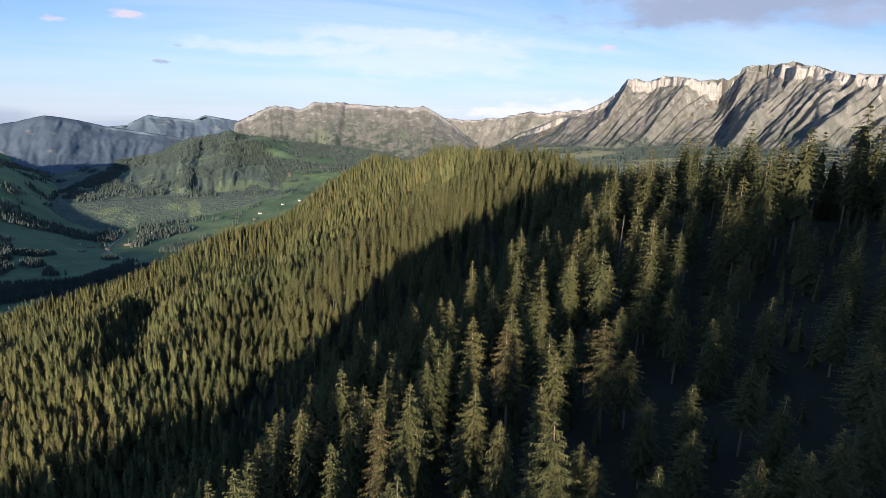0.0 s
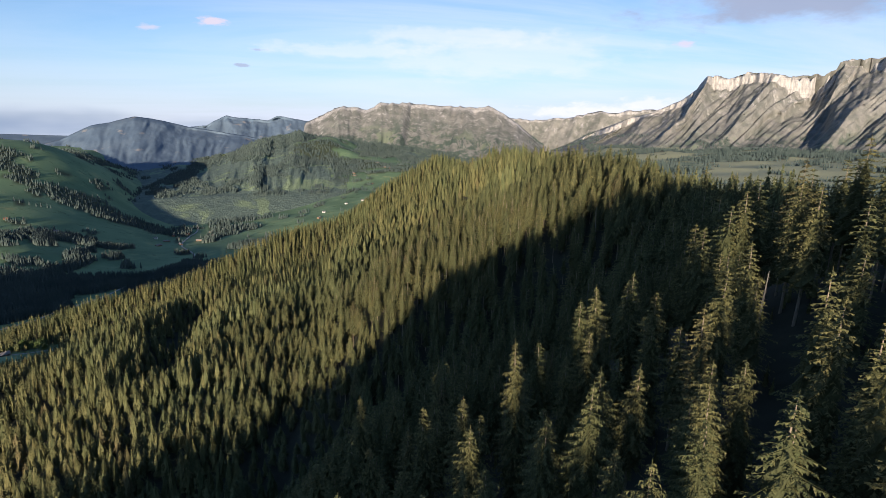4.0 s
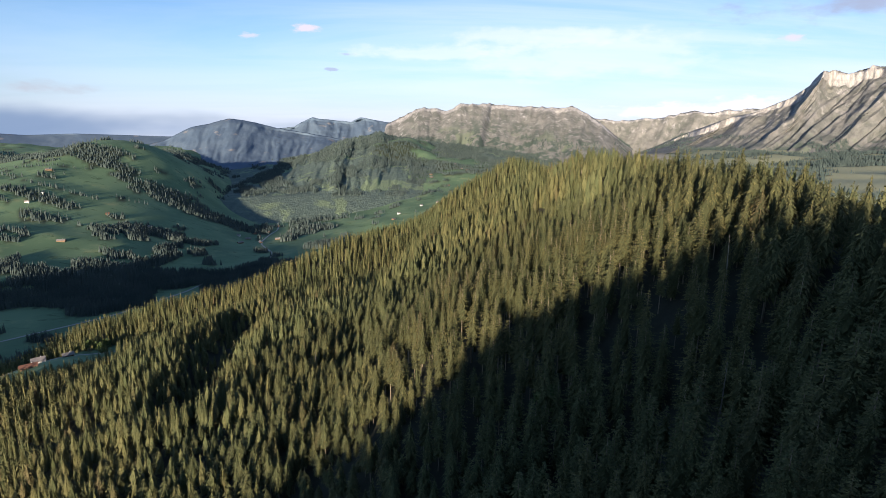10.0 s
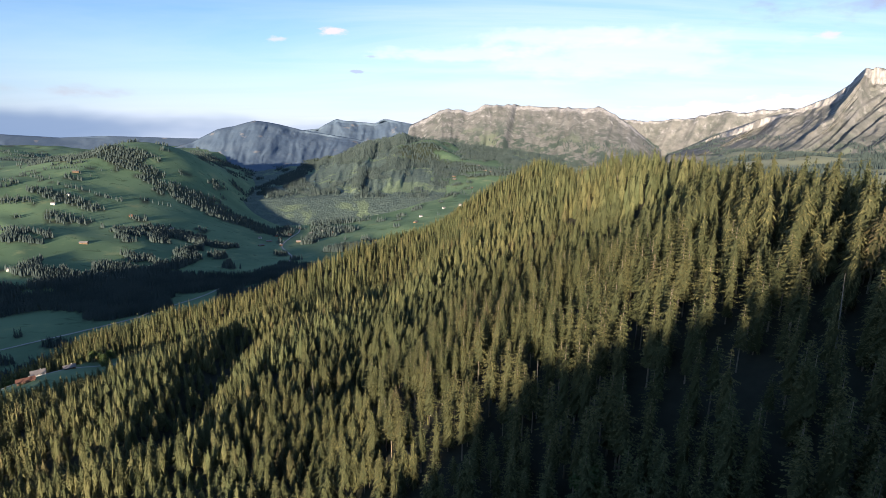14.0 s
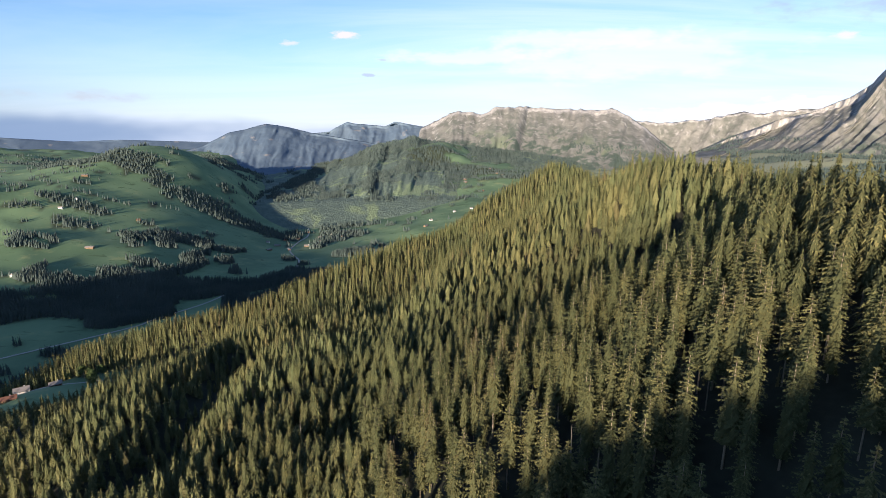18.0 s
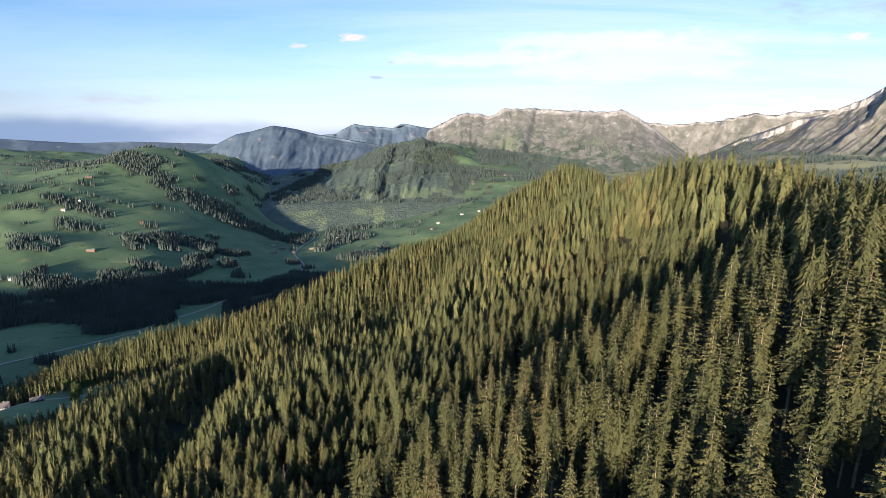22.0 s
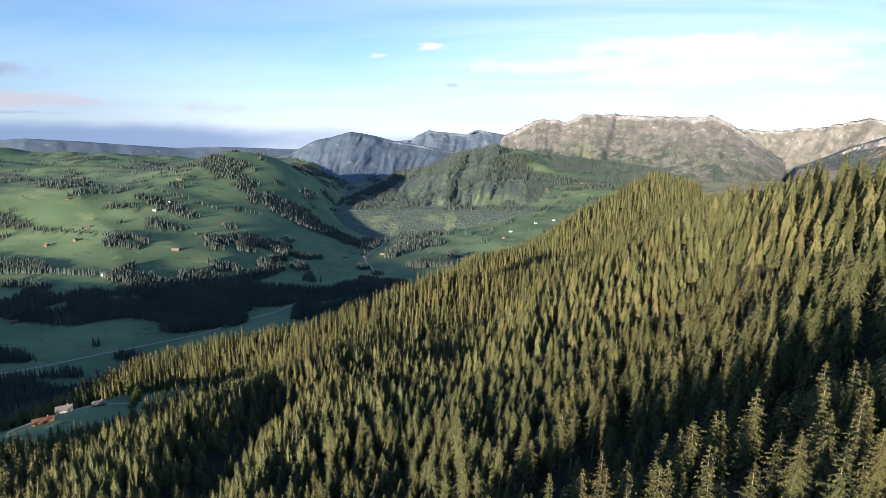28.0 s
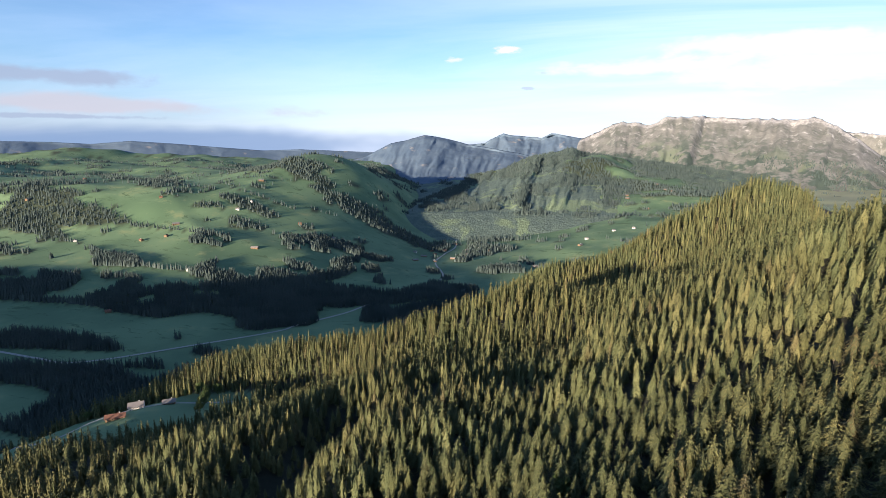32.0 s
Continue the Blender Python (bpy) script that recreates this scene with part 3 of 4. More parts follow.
def spruce(rng, height, radius, clear=0.12, gap=0.50, arms=6, step=0.25):
    """Crown of a near spruce: drooping boughs, each set with small hanging sprays on both sides."""
    V, F = [], []
    skew, h, turn = rng.uniform(0, 6.28), height * 0.985, 0.0
    low = height * clear
    while h > low:
        depth = height - h
        reach = girth(depth, radius) * (0.75 + 0.4 * rng.random())
        if depth > height * (1 - clear) - 3.5:
            reach *= 0.75
        turn += 1.9
        n_arms = max(4, arms - (1 if depth < 2 else 0))
        for a in range(n_arms):
            if rng.random() < 0.08:
                continue
            ang = turn + 2 * math.pi * (a + rng.uniform(-0.35, 0.35)) / n_arms
            l = reach * (0.62 + 0.58 * rng.random()) * (1 + 0.15 * math.cos(ang - skew))
            c, s = math.cos(ang), math.sin(ang)
            z0 = h + rng.uniform(-0.2, 0.2)
            droop = -0.10 + 0.62 * min(1.0, depth / 8) * (0.7 + 0.6 * rng.random())
            n = len(V)
            V += [(0, 0, z0 + 0.05), (0, 0, z0 - 0.05), (c * l, s * l, z0 - l * droop * 0.85)]
            F.append((n, n + 1, n + 2))
            n_st = max(2, int(l * 0.85 / step))
            for i in range(n_st):
                u = 0.18 + 0.84 * (i + rng.random() * 0.8) / n_st
                x = l * u
                z = z0 - l * droop * u * (1.5 - 0.65 * u)
                for side in (-1, 1):
                    size = (0.20 + 0.30 * (1.05 - u) * min(1.0, l / 1.6)) * (0.6 + 0.75 * rng.random())
                    f = size * (0.35 + 0.6 * rng.random())
                    b = step * (0.34 + 0.3 * rng.random())
                    n = len(V)
                    V += [(c * (x - b), s * (x - b), z + 0.04), (c * (x + b), s * (x + b), z - 0.03),
                          (c * (x + f) - side * s * size, s * (x + f) + side * c * size, z - size * (0.25 + 0.95 * rng.random()))]
                    F.append((n, n + 1, n + 2))
        h -= gap * (0.75 + 0.5 * rng.random())
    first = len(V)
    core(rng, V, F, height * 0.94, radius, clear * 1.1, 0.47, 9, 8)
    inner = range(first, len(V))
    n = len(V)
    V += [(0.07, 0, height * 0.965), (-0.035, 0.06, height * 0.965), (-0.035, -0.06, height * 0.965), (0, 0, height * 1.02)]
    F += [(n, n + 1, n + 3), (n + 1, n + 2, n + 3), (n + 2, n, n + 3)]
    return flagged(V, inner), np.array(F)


def fir(rng, height, radius, whorls, arms, clear=0.1, wide=1.7):
    """A cheaper spruce for the middle distance: rings of narrow hanging boughs, one blade each."""
    V, F = [], []
    skew = rng.uniform(0, 6.28)
    for w in range(whorls):
        t = (w + rng.random() * 0.8) / whorls
        reach = girth(height * (1 - clear) * (1 - t), radius) * min(1.0, 0.65 + 2.5 * t)
        n_arms = arms if t < 0.75 else max(4, arms * 2 // 3)
        for a in range(n_arms):
            h = height * (clear + (1 - clear) * t) + rng.uniform(-0.4, 0.4) * height / whorls
            ang = 2 * math.pi * (a + rng.random() * 0.9) / n_arms + w * 1.3
            l = reach * (0.55 + 0.65 * rng.random()) * (1 + 0.15 * math.cos(ang - skew))
            c, s = math.cos(ang), math.sin(ang)
            far = 1.0 if whorls > 10 else 1.5
            drop = l * (0.55 - 0.45 * t)
            size = (0.55 + 0.45 * rng.random()) * far * (0.55 + 0.25 * l)
            ww = wide * (0.13 + 0.09 * rng.random()) * far
            x = max(0.0, l - size)
            n, side = len(V), rng.uniform(-0.7, 0.7) * size
            z, tilt = h - drop * x / (l + 0.01), rng.uniform(-0.8, 0.8) * ww
            V += [(c * l - s * side, s * l + c * side, h - drop - size * rng.uniform(0.3, 1.0) * far), (c * x - s * ww, s * x + c * ww, z + tilt), (c * x + s * ww, s * x - c * ww, z - tilt)]
            F.append((n, n + 1, n + 2))
    levels = 5 if whorls > 20 else 3 if whorls > 10 else 1
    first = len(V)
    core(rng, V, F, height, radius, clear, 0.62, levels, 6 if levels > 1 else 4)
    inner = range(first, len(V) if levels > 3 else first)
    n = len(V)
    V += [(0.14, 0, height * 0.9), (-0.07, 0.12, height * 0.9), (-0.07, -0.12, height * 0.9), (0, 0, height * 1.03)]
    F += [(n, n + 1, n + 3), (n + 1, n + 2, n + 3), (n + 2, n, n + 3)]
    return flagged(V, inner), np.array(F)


def trunk_of(height, r, sides=6):
    V, F = [], []
    for i, (h, k) in enumerate(((-3.0, 1.25), (0.6, 1.0), (height * 0.62, 0.66), (height * 0.98, 0.16))):
        for a in range(sides):
            V.append((r * k * math.cos(2 * math.pi * a / sides), r * k * math.sin(2 * math.pi * a / sides), h))
    for i in range(3):
        for a in range(sides):
            b = (a + 1) % sides
            F.append((i * sides + a, i * sides + b, (i + 1) * sides + b, (i + 1) * sides + a))
    return np.array(V), np.array(F)


def scatter(protos, x, y, z, h, seed, slim=0.0):
    """One vertex and face array from many turned and scaled copies of prototypes 1 m high."""
    rng = np.random.default_rng(seed)
    which = rng.integers(0, len(protos), len(x))
    turn, fat = rng.random(len(x)) * 2 * np.pi, 0.8 + 0.45 * rng.random(len(x))
    VV, FF, base = [], [], 0
    for i, (pv, pf) in enumerate(protos):
        m = np.flatnonzero(which == i)
        c, s = np.cos(turn[m])[:, None], np.sin(turn[m])[:, None]
        wx = wy = h[m, None] * fat[m, None] * np.clip(21.0 / h[m, None], 0.5, 2.5) ** slim
        vx = (pv[:, 0] * c - pv[:, 1] * s) * wx + x[m, None]
        vy = (pv[:, 0] * s + pv[:, 1] * c) * wy + y[m, None]
        vz = pv[:, 2] * h[m, None] + z[m, None]
        tone = np.broadcast_to(rng.random(len(m))[:, None], vx.shape)
        inner = np.broadcast_to(pv[:, 3] if pv.shape[1] > 3 else np.zeros(len(pv)), vx.shape)
        VV.append(np.stack([vx, vy, vz, inner, tone], -1).reshape(-1, 5))
        FF.append((pf[None] + (np.arange(len(m)) * len(pv))[:, None, None] + base).reshape(-1, pf.shape[1]))
        base += len(m) * len(pv)
    return np.concatenate(VV), np.concatenate(FF)


def part(name, me, mat, parent, label=""):
    me.materials.append(mat) if not me.materials else None
    ob = new(name, me)
    ob.parent = parent
    return tagged(ob, label)


# forest on the ridge: jittered rows of stems
rs = np.random.default_rng(7)
STEP = 5.2
ux, uy = np.meshgrid(np.arange(-1100, 1300, STEP), np.arange(-900, 1900, STEP))
ux, uy = ux.ravel() + rs.uniform(-2.4, 2.4, ux.size), uy.ravel() + rs.uniform(-2.4, 2.4, uy.size)
ux, uy = ux * 0.82 - uy * 0.572 + 250, ux * 0.572 + uy * 0.82 + 150
inside = (ux > -640) & (ux < 300) & (uy > -330) & (uy < 1500) & (rs.random(ux.size) < 0.90)
ux, uy = ux[inside], uy[inside]
crest = np.interp(uy, CREST_Y, CREST_X)
keep = (ridge_height(ux, uy) >= land(ux, uy) - 0.5) & (wood_mask(ux, uy) > 0.5) & (ux < crest + 70)
gap = rough_noise(ux, uy, 60, 2, 21)
keep &= (gap > -0.33) | (rs.random(ux.size) < 0.90) | ((uy < 110) & (ux > -60)) | ((ux > 50) & (uy < 330)) | (uy > 410)
keep &= rs.random(ux.size) < (15.5 / tree_size(ux, uy)) ** 0.8
ux, uy, gap = ux[keep], uy[keep], gap[keep]
uz = land(ux, uy) - 0.3
uh = tree_size(ux, uy) * (1 + 0.22 * rough_noise(ux, uy, 55, 2, 22) + rs.normal(0, 0.15, ux.size))
uh = np.clip(uh, 6, 27) * np.where((gap > -0.33) | (ux > 50) | (uy > 410), 1.0, 0.55)
young = (rough_noise(ux, uy * 0.8, 46, 2, 33) > 0.34) & (uy > 105) & (uy < 430) & (ux < 90)
uh = np.where(young, uh * 0.70, uh) * (1 - 0.4 * gully(ux, uy))
uh = np.where(np.hypot((ux + 300) / 70, (uy - 330) / 60) < 1, np.minimum(uh, 13), uh)
# the stand below the start of the flight: tall stems with their tips' places, and lower trees between them
TIPS = ((16.5, -93.8, -10.4), (10, -80, -16.5), (17, -82, -17), (-4, -86, -21), (-8.4, -57, -38), (-11, -84.6, -28), (-9.8, -127.7, -21),
        (-12, -117, -26), (11.5, -121, -9), (3.4, -124, -14), (-16, -112.6, -30), (-23, -91, -39), (7.3, -78.7, -18.8), (-22.7, -57.4, -42),
        (90, -37, -8), (120, 26, -16.5), (109, 43, -22), (122, 96, -15), (127, 229, -15), (123, 300, -18),
        (57.5, 155.5, -41), (48.2, 149.2, -48.3), (40, 152, -51.4), (33, 152, -57.5), (59, 149, -42.6), (45, 157, -50), (52, 160, -47))
tx, ty, tz = np.array(TIPS).T
thin = np.ones(ux.size, bool)
for a, b in zip(tx, ty):
    thin &= np.hypot(ux - a, uy - b) > 3.6
stand = (uy < -20) & (uy > -170) & (ux < 125) & (ux > -90)
thin &= ~stand | (rs.random(ux.size) < 0.97)
uh = np.where(stand, np.minimum(uh, 14 + rs.random(ux.size) * 7), uh)
uh = np.where((uy < -143) & (ux > -24) & (ux < 60), np.minimum(uh, 9.5), uh)
uh = np.where((uy < -121) & (ux > -9) & (ux < 45), np.minimum(uh, 9.5), uh)[thin]
ux, uy, uz = np.append(ux[thin], tx), np.append(uy[thin], ty), np.append(uz[thin], land(tx, ty) - 0.3)
uh = np.append(uh, np.clip(tz - uz[-len(tx):], 12, 32))
# distance from the flight for trees ahead in its view, 1e4 for the rest
away = np.full(ux.size, 1e4)
for py in range(-176, 111, 22):
    px = np.interp(py, (-176, -90, 0, 60, 110), (-44, -10, 0, -4, -12))
    dx, dy, dz = ux - px, uy - py, uz + uh - np.interp(py, (-176, 0, 110), (5, 0, -14))
    turn = radians(np.interp(py, (-176, -63, 62, 110), (20, 2, -6, -12)))
    dx, dy = dx * math.cos(turn) - dy * math.sin(turn), dx * math.sin(turn) + dy * math.cos(turn)
    ahead = (dy > 5) & (np.abs(dx) < 1.0 * dy) & (-dz < 0.95 * dy)
    away = np.minimum(away, np.where(ahead, np.sqrt(dx * dx + dy * dy + dz * dz), 1e4))
away[-len(tx):] *= 0.6
order = np.argsort(away)
NEAR, MIDDLE, MID = order[:300], order[300:1050], order[1050:2400]
# the last set is never in view: unseen coarse trees, kept for their shade
FAR, UNSEEN = order[2400:np.sum(away < 9999)], order[np.sum(away < 9999):]
rng = random.Random(3)
hero = []
for i in range(8):
    h = 21.0
    cv, cf = spruce(rng, h, 3.3 + 0.8 * rng.random(), 0.08 + 0.05 * i, 0.42, 7, 0.21)
    tv, tf = trunk_of(h, 0.24)
    hero.append((mesh_from("crown", cv, cf, False), mesh_from("trunk", tv, tf)))
plainer = []
for i in range(6):
    cv, cf = spruce(rng, 21.0, 3.4 + 0.1 * i, 0.06 + 0.05 * i, 0.60, 7, 0.46)
    plainer.append((mesh_from("crown", cv, cf, False), hero[i][1]))
tall = set(range(len(ux) - len(tx), len(ux)))
for n, i in enumerate(NEAR):
    crown, stem = hero[n % 8] if n < 90 or i in tall else plainer[n % 6]
    tree = new("spruce")
    tagged(tree, "tall dark green spruce with drooping branches on the ridge", "tree", "spruces on the ridge")
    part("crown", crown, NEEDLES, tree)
    part("trunk", stem, BARK, tree, "bare grey-brown trunk")
    s = uh[i] / 21.0
    w = s ** 0.5 * 0.84
    tree.matrix_basis = pose(ux[i], uy[i], uz[i], rng.uniform(-2, 2), rng.uniform(-2, 2), rng.uniform(0, 360)) @ Matrix.Diagonal((w, w, s, 1))
fine = [(v / 21.0, f) for v, f in (spruce(rng, 21.0, 3.0 + 0.14 * i, 0.08 + 0.06 * i, 0.80, 7, 0.52) for i in range(6))]
mid = [(v / 21.0, f) for v, f in (fir(rng, 21.0, 3.1 + 0.14 * i, 28, 13, 0.08 + 0.06 * i, 1.3) for i in range(6))]
lo = [(v / 21.0, f) for v, f in (fir(rng, 21.0, 3.1 + 0.12 * i, 15, 9, 0.06 + 0.04 * i, 1.8) for i in range(6))]
tiny = [(v / 21.0, f) for v, f in (fir(rng, 21.0, 3.2 + 0.1 * i, 8, 5, 0.04, 2.2) for i in range(5))]
bare = [(v / 21.0, f) for v, f in (fir(rng, 21.0, 3.2 + 0.1 * i, 4, 4, 0.03, 3.0) for i in range(3))]
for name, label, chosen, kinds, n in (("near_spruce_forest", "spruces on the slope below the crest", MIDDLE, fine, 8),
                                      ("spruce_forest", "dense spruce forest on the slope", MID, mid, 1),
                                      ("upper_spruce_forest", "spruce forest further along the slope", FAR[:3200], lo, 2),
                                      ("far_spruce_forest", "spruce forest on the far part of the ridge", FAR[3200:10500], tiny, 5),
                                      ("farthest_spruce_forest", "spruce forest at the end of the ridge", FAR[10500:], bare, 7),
                                      ("lee_spruce_forest", "coarse spruce forest unseen from the flight", UNSEEN, bare, 6)):
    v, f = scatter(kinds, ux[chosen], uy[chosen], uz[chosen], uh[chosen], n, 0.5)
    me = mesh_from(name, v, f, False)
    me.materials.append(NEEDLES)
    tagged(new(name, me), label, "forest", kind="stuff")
stem = trunk_of(21.0, 0.22, 4)
stems = order[300:2400]
v, f = scatter([(stem[0] / 21.0, stem[1])], ux[stems], uy[stems], uz[stems], uh[stems], 1)
me = mesh_from("forest_trunks", v, f)
me.materials.append(BARK)
tagged(new("forest_trunks", me), "bare trunks of the spruce forest", "trunks", kind="stuff")

# saplings under the tall trees
rs = np.random.default_rng(41)
bx, by = rs.uniform(-60, 112, 500), rs.uniform(90, 330, 500)
bx, by = np.append(bx, rs.uniform(-50, 75, 900)), np.append(by, rs.uniform(-150, -10, 900))
bx, by = bx[bx < np.interp(by, CREST_Y, CREST_X) + 5], by[bx < np.interp(by, CREST_Y, CREST_X) + 5]
v, f = scatter(tiny, bx, by, land(bx, by) - 0.2, rs.uniform(2.0, 5.5, len(bx)), 4)
me = mesh_from("undergrowth", v, f, False)
me.materials.append(NEEDLES)
tagged(new("undergrowth", me), "young spruces under the tall trees", "saplings", kind="stuff")

# woods in the valley and on the hills
rs = np.random.default_rng(9)
ang, rad = rs.uniform(-62, 62, 210000), rs.uniform(500 ** 1.3, 4200 ** 1.3, 210000) ** (1 / 1.3)
wx, wy = rad * np.sin(np.radians(ang)), rad * np.cos(np.radians(ang)) - 40
# close stands on the near side of the valley
ang, near = rs.uniform(-62, -2, 90000), np.sqrt(rs.uniform(500 ** 2, 1700 ** 2, 90000))
wx, wy, rad = np.append(wx, near * np.sin(np.radians(ang))), np.append(wy, near * np.cos(np.radians(ang)) - 40), np.append(rad, near)
keep = (wood_mask(wx, wy) > 0.5) & (ridge_height(wx, wy) < land(wx, wy) - 0.5)
wx, wy, rad = wx[keep], wy[keep], rad[keep]
cone = [(np.array([(0.16, 0, 0.05), (0.05, 0.15, 0.02), (-0.13, 0.09, 0.05), (-0.13, -0.09, 0.02), (0.05, -0.15, 0.05), (0, 0, 1.0)]),
         np.array([(0, 1, 5), (1, 2, 5), (2, 3, 5), (3, 4, 5), (4, 0, 5)]))]
wh = rs.uniform(10, 18, len(wx))
for name, label, m, kinds, paint in (("ridge_foot_woods", "spruce woods at the foot of the ridge", (rad < 1300) & (wx > -480), tiny, HAZE_NEEDLES),
                                     ("valley_side_woods", "spruce woods along the far side of the valley", (rad < 1300) & (wx <= -480), bare, HAZE_NEEDLES),
                                     ("valley_woods", "woods on the distant valley sides and hills", rad >= 1300, cone, HAZE_NEEDLES)):
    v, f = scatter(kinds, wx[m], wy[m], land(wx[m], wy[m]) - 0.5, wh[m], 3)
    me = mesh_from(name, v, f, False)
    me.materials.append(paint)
    tagged(new(name, me), label, "forest", kind="stuff")


def wooded_slope(name, label, slope, count, bias, climb, ceiling, seed):
    """Spruces in patches on one of the mountains."""
    rs = np.random.default_rng(seed)
    v = SLOPES[slope]
    pick = v[rs.integers(0, len(v), count)] + np.stack([rs.uniform(-9, 9, count), rs.uniform(-9, 9, count), np.zeros(count)], 1)
    pick = pick[(pick[:, 2] > -430) & (pick[:, 2] < ceiling) & (rough_noise(pick[:, 0], pick[:, 1] * 0.6 + pick[:, 2], 120, 5, seed, 0.6) > bias - climb * fade(pick[:, 2], -300, -160))]
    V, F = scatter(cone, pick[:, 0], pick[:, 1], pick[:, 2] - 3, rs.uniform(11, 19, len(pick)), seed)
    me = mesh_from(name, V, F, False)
    me.materials.append(HAZE_NEEDLES)
    tagged(new(name, me), label, "forest", kind="stuff")


wooded_slope("foothill_woods", "spruce woods between clearings on the distant foothills", "mountain_foothills", 75000, 0.06, 0.35, 900, 15)
wooded_slope("plateau_woods", "scattered spruce woods at the foot of the flat-topped mountain", "mountain_plateau", 16000, 0.05, 0.0, -110, 17)
wooded_slope("cliff_foot_woods", "spruce woods on the lower slopes of the cliff mountain", "mountain_cliff", 26000, 0.15, 0.0, -60, 19)


# ---- snags and broadleaved trees ----
def snag(rng, height):
    V, F = trunk_of(height, 0.2)
    V, F = [tuple(p) for p in V], [tuple(q) for q in F]
    for i in range(26):
        h = height * (0.3 + 0.66 * i / 26)
        a, l = rng.uniform(0, 6.28), (1 - i / 32) * rng.uniform(0.8, 1.9)
        c, s, n = math.cos(a), math.sin(a), len(V)
        V += [(0, 0, h), (0, 0, h + 0.10), (c * l, s * l, h - 0.35 * l), (-s * 0.06 + c * l * 0.5, c * 0.06 + s * l * 0.5, h - 0.16 * l)]
        F += [(n, n + 3, n + 2, n + 1)]
    return np.array(V), np.array(F)


DEAD = material("dead_wood", lambda k, p, s: k.mix(k.noise(p, 2.0, 4.0), (0.12, 0.11, 0.10), (0.26, 0.24, 0.21)))
rng = random.Random(12)
for x, y, h in ((30, -86, 12), (40, -62, 14), (4, -60, 13), (64, 20, 20), (88, 60, 22), (30, 96, 20), (-60, 190, 19)):
    v, f = snag(rng, h)
    me = mesh_from("dead_spruce", v, f, False)
    me.materials.append(DEAD)
    ob = tagged(new("dead_spruce", me), "dead grey spruce with bare broken branches", "tree", "dead spruces")
    ob.matrix_basis = pose(x, y, float(land(x, y)) - 0.3, rng.uniform(-4, 4), rng.uniform(-4, 4), 0)


def leaf_paint(k, p, s):
    geo = k.tree.nodes.new("ShaderNodeNewGeometry")
    return k.mix(geo.outputs["Random Per Island"], (0.050, 0.080, 0.024), (0.105, 0.135, 0.045))


LEAVES = material("green_leaves", leaf_paint, 0.6)


def broadleaf(rng, height, leaves=900):
    """Trunk with limbs, and a crown of small leaf clumps with gaps."""
    TV, TF = trunk_of(height * 0.8, 0.2)
    TV, TF = [tuple(p) for p in TV], [tuple(q) for q in TF]
    hubs = []
    for i in range(9):
        a, h = i * 2.4, height * (0.35 + 0.06 * i)
        r = height * (0.26 - 0.018 * i) * rng.uniform(0.7, 1.2)
        tip = (math.cos(a) * r, math.sin(a) * r, h + r * 0.7)
        hubs.append((tip, height * rng.uniform(0.11, 0.19)))
        n = len(TV)
        TV += [(0.06, 0, h), (-0.06, 0, h), (tip[0], tip[1], tip[2]), (0, 0.06, h)]
        TF += [(n, n + 2, n + 1, n + 3)]
    V, F = [], []
    for i in range(leaves):
        (hx, hy, hz), r = hubs[i % 9]
        d = Vector((rng.gauss(0, 1), rng.gauss(0, 1), rng.gauss(0, 1))).normalized() * r * rng.uniform(0.6, 1.15)
        q = Euler((rng.uniform(0, 6), rng.uniform(0, 6), rng.uniform(0, 6))).to_matrix()
        n, w = len(V), rng.uniform(0.25, 0.55)
        for u, t in ((-1, 0), (0, -0.6), (1, 0), (0, 0.6)):
            e = q @ Vector((u * w, t * w, 0))
            V.append((hx + d.x + e.x, hy + d.y + e.y, hz + d.z + e.z))
        F.append((n, n + 1, n + 2, n + 3))
    return np.array(TV), np.array(TF), np.array(V), np.array(F)


rng = random.Random(21)
kinds = []
for i in range(3):
    tv, tf, cv, cf = broadleaf(rng, 10.0)
    kinds.append((mesh_from("trunk", tv, tf), mesh_from("crown", cv, cf, False)))
for n, (x, y, h) in enumerate(((36, 62, 13), (-318, 425, 13), (-325, 436, 11), (-334, 446, 12), (-309, 414, 12), (-352, 441, 9), (-395, 405, 7), (-300, 400, 10),
                               (-345, 452, 14), (-330, 455, 13), (-420, 402, 9), (-20, 250, 12))):
    stem, crown = kinds[n % 3]
    tree = tagged(new("broadleaf_tree"), "broadleaved tree with a light green crown", "tree", "broadleaved trees")
    part("trunk", stem, BARK, tree)
    part("crown", crown, LEAVES, tree, "loose light green leaves")
    tree.matrix_basis = pose(x, y, float(land(x, y)) - 0.3, 0, 0, n * 77) @ Matrix.Diagonal((h / 10, h / 10, h / 10, 1))


# ---- farmhouses and chalets ----
def plain(name, a, b, scale=1.2, rough=0.85):
    return material(name, lambda k, p, s: k.mix(k.noise(p, scale, 5.0, 0.6), a, b), rough)


PLASTER, PLANKS = plain("white_plaster", (0.58, 0.55, 0.50), (0.72, 0.69, 0.64)), plain("weathered_planks", (0.16, 0.10, 0.06), (0.30, 0.20, 0.12), 3.0)
TILES, SLATES = plain("red_tiles", (0.15, 0.07, 0.05), (0.24, 0.12, 0.08), 2.0), plain("grey_tiles", (0.16, 0.14, 0.13), (0.30, 0.27, 0.25), 2.0)
PANES = plain("window_glass", (0.02, 0.025, 0.03), (0.04, 0.05, 0.06), 1.0, 0.1)


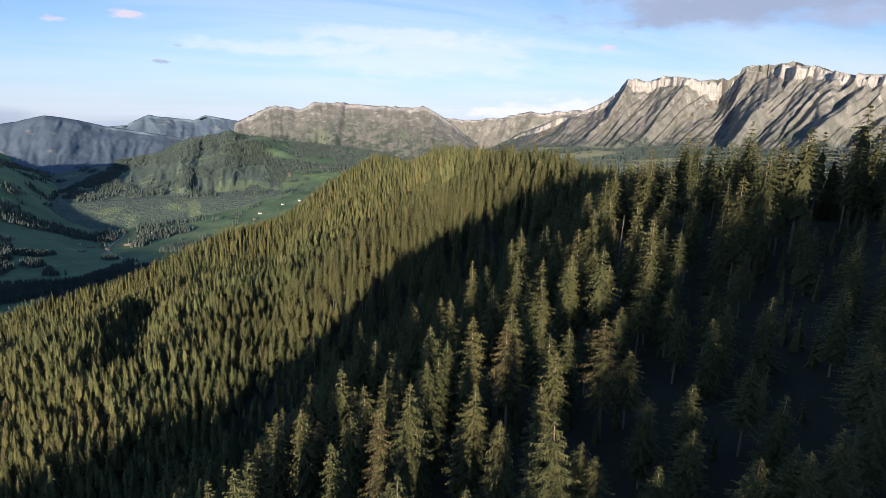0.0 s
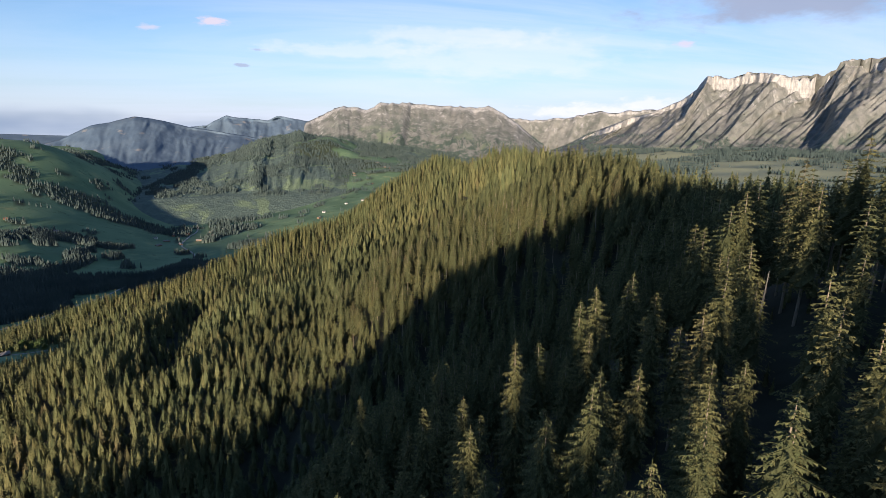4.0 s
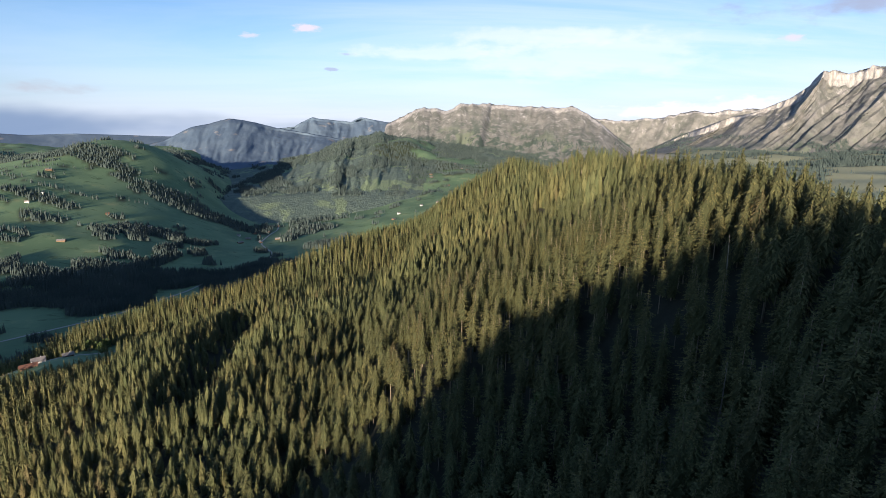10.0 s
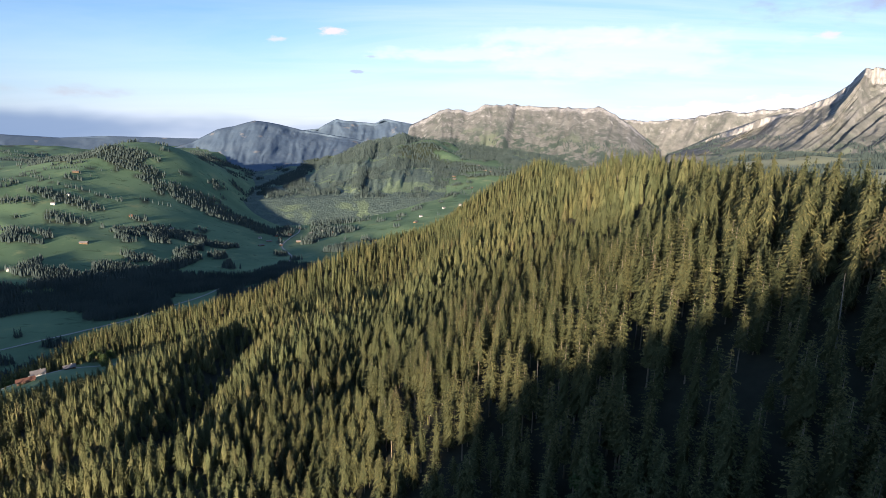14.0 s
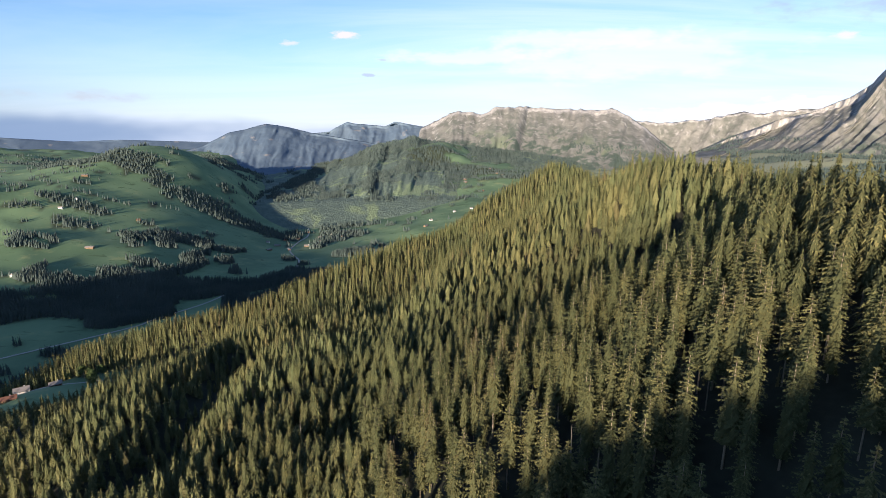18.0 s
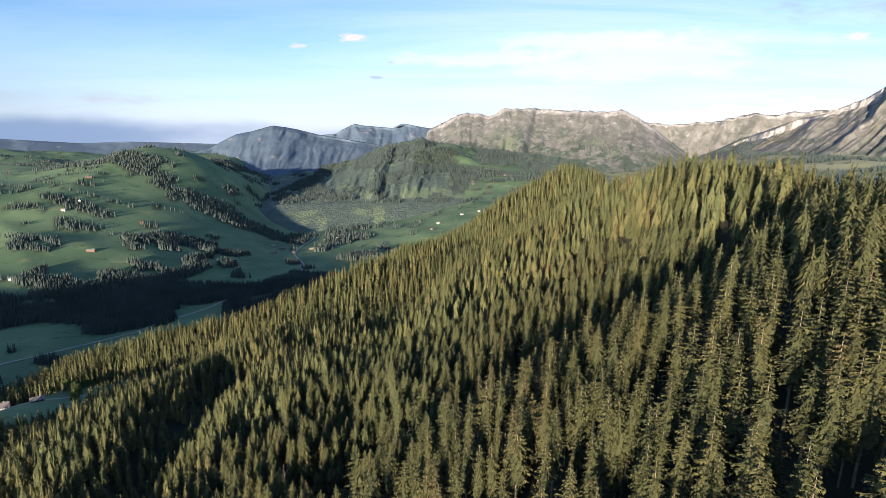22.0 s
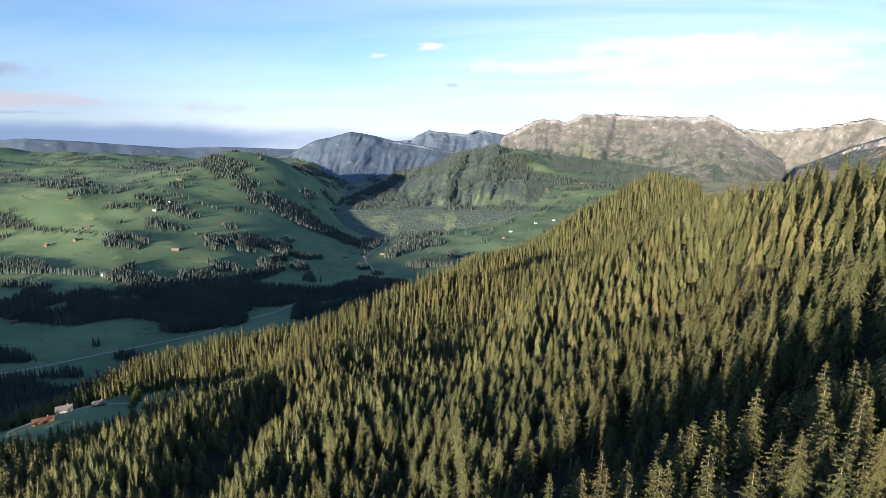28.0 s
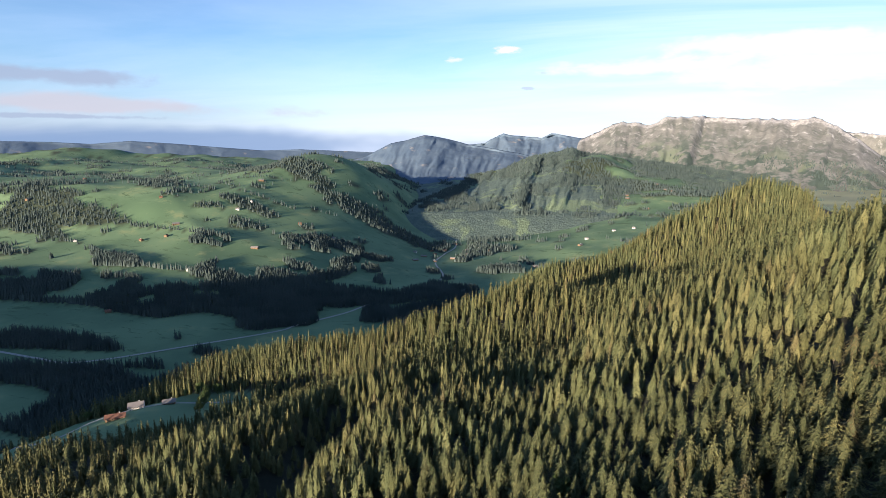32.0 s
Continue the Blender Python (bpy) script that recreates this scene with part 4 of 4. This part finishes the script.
def solid(boxes):
    """Boxes (x0, y0, z0, x1, y1, z1) as one mesh."""
    V, F = [], []
    for x0, y0, z0, x1, y1, z1 in boxes:
        n = len(V)
        V += [(x, y, z) for z in (z0, z1) for x, y in ((x0, y0), (x1, y0), (x1, y1), (x0, y1))]
        F += [tuple(n + i for i in q) for q in ((3, 2, 1, 0), (4, 5, 6, 7), (0, 1, 5, 4), (1, 2, 6, 5), (2, 3, 7, 6), (3, 0, 4, 7))]
    return np.array(V, float), np.array(F)


def house(kind, label, length, width, wall, rise, wall_paint, roof_paint, storeys=2):
    a, b = length / 2, width / 2
    top = tagged(new(kind), label, kind.replace("_", " "), "houses of the valley")
    V = [(x, y, z) for z in (-2.5, wall) for x, y in ((-a, -b), (a, -b), (a, b), (-a, b))] + [(-a, 0, wall + rise), (a, 0, wall + rise)]
    F = [(0, 1, 5, 4), (2, 3, 7, 6), (4, 5, 9, 8), (6, 7, 8, 9), (1, 2, 6, 5), (3, 0, 4, 7)]
    me = bpy.data.meshes.new("wall")
    me.from_pydata(V, [], F + [(5, 6, 9), (7, 4, 8)])
    part("wall", me, wall_paint, top)
    o, t = 0.9, 0.28
    k = rise / b
    V = []
    for s in (-1, 1):
        for x in (-a - o, a + o):
            V += [(x, s * (b + o), wall - k * o + 0.05), (x, 0, wall + rise + 0.05), (x, 0, wall + rise + t + 0.05), (x, s * (b + o), wall - k * o + t + 0.05)]
    F = []
    for n in (0, 8):
        F += [(n, n + 1, n + 2, n + 3), (n + 4, n + 7, n + 6, n + 5), (n, n + 4, n + 5, n + 1), (n + 3, n + 2, n + 6, n + 7), (n, n + 3, n + 7, n + 4)]
    me = bpy.data.meshes.new("roof")
    me.from_pydata(V, [], F)
    roof = part("roof", me, roof_paint, top)
    v, f = solid([(a * 0.35, 0.6, wall + rise * 0.6, a * 0.35 + 0.8, 1.4, wall + rise + 1.0)])
    part("chimney", mesh_from("chimney", v, f, False), PLASTER, roof)
    for s in range(storeys):
        z = 1.0 + s * 2.6
        if z + 1.3 > wall + 0.4:
            break
        for i in range(max(2, int(length / 3.5))):
            x = -a + length * (i + 0.5) / max(2, int(length / 3.5))
            for side in (-1, 1):
                v, f = solid([(x - 0.5, side * b - 0.04, z, x + 0.5, side * b + 0.04, z + 1.25)])
                part("window", mesh_from("window", v, f, False), PANES, top)
    v, f = solid([(a - 0.05, -0.6, 0, a + 0.06, 0.6, 2.05)])
    part("door", mesh_from("door", v, f, False), PLANKS, top)
    return top


def settle(ob, x, y, turn):
    return pose(x, y, float(land(x, y)), 0, 0, turn) @ Matrix.Scale(0.75, 4)


farmhouse = house("farmhouse", "white plastered farmhouse with a grey tiled roof on the meadow", 14, 10, 5.0, 3.4, PLASTER, SLATES)
farmhouse.matrix_basis = settle(farmhouse, -362, 400, 38)
barn = house("barn", "long low barn with a red tiled roof below the farmhouse", 17, 8, 3.0, 2.4, PLANKS, TILES, 1)
barn.matrix_basis = settle(barn, -351, 372, 38)
shed = house("shed", "small plank shed with a grey roof beside the farmhouse", 12, 8, 3.4, 2.4, PLANKS, SLATES, 1)
shed.matrix_basis = settle(shed, -344, 415, 40)
chalets = [house("chalet", "brown timber chalet with a red tiled roof", 13, 10, 5.0, 3.0, PLANKS, TILES),
           house("chalet", "white plastered chalet with a grey tiled roof", 14, 10, 5.2, 3.2, PLASTER, SLATES),
           house("barn", "large plank barn with a pale roof", 24, 12, 4.6, 3.4, PLANKS, SLATES, 1)]
SITES = ((-1329, 1412), (-1093, 1471), (-1161, 1287), (-1129, 1216), (-1096, 1547), (-1195, 1742), (-901, 1515), (-772, 1491), (-864, 1235), (-1172, 1175), (-1348, 1129), (-1735, 1297), (-1852, 1590), (-892, 1031), (-536, 1649), (-503, 1924), (-364, 1900), (-696, 2567), (-480, 2236), (-37, 1922), (-163, 1522), (-75, 1438), (-346, 2227), (-471, 2574), (-899, 828))
rng = random.Random(33)
sites = list(SITES)
for i in range(26):     # the village on the valley floor
    sites.append((-560 + rng.gauss(0, 70), 2300 + rng.gauss(0, 130)))
for i in range(16):     # scattered along the valley
    sites.append((-420 + rng.gauss(0, 90), 1750 + rng.gauss(0, 190)))
for i in range(14):     # on the slopes beyond
    sites.append((rng.uniform(-250, 350), rng.uniform(1700, 3000)))
for i, (x, y) in enumerate(sites):
    ob = chalets[i % 3] if i < 3 else copy_thing(chalets[i % 3], Matrix())
    ob.matrix_basis = settle(ob, x, y, rng.uniform(0, 180))


# ---- valley road ----
def ribbon(name, label, points, width, paint, lift):
    P = np.array(points, float)
    t = np.linspace(0, len(P) - 1, 60 * len(P))
    i = np.clip(t.astype(int), 0, len(P) - 2)
    f = (t - i)[:, None]
    before, after = P[np.maximum(i - 1, 0)], P[np.minimum(i + 2, len(P) - 1)]
    C = 0.5 * (2 * P[i] + (P[i + 1] - before) * f + (2 * before - 5 * P[i] + 4 * P[i + 1] - after) * f ** 2 + (3 * P[i] - before - 3 * P[i + 1] + after) * f ** 3)
    d = np.gradient(C, axis=0)
    nrm = np.stack([-d[:, 1], d[:, 0]], 1) / (np.linalg.norm(d, axis=1)[:, None] + 1e-9)
    rows = [C + nrm * w for w in (-width / 2, width / 2)]
    V = np.concatenate([np.stack([r[:, 0], r[:, 1], land(C[:, 0], C[:, 1]) + lift], 1) for r in rows])
    n = len(C)
    k = np.arange(n - 1)
    me = mesh_from(name, V, np.stack([k, k + 1, k + n + 1, k + n], 1))
    me.materials.append(paint)
    return tagged(new(name, me), label, "road", kind="structure")


GRAVEL = plain("pale_gravel", (0.30, 0.29, 0.26), (0.45, 0.43, 0.39), 0.4)
ribbon("road", "pale winding road along the valley floor",
       ((-1100, 640), (-868, 635), (-820, 634), (-744, 640), (-640, 740), (-545, 850), (-528, 895), (-480, 990), (-460, 1073), (-430, 1165), (-384, 1240), (-395, 1388), (-468, 1556), (-488, 1720), (-497, 1900), (-580, 2200), (-620, 2500)), 5, GRAVEL, 1.0)
ribbon("road", "narrow gravel farm track across the meadow", ((-440, 345), (-400, 370), (-370, 392), (-350, 410), (-325, 432), (-300, 445)), 2.2, GRAVEL, 0.25)
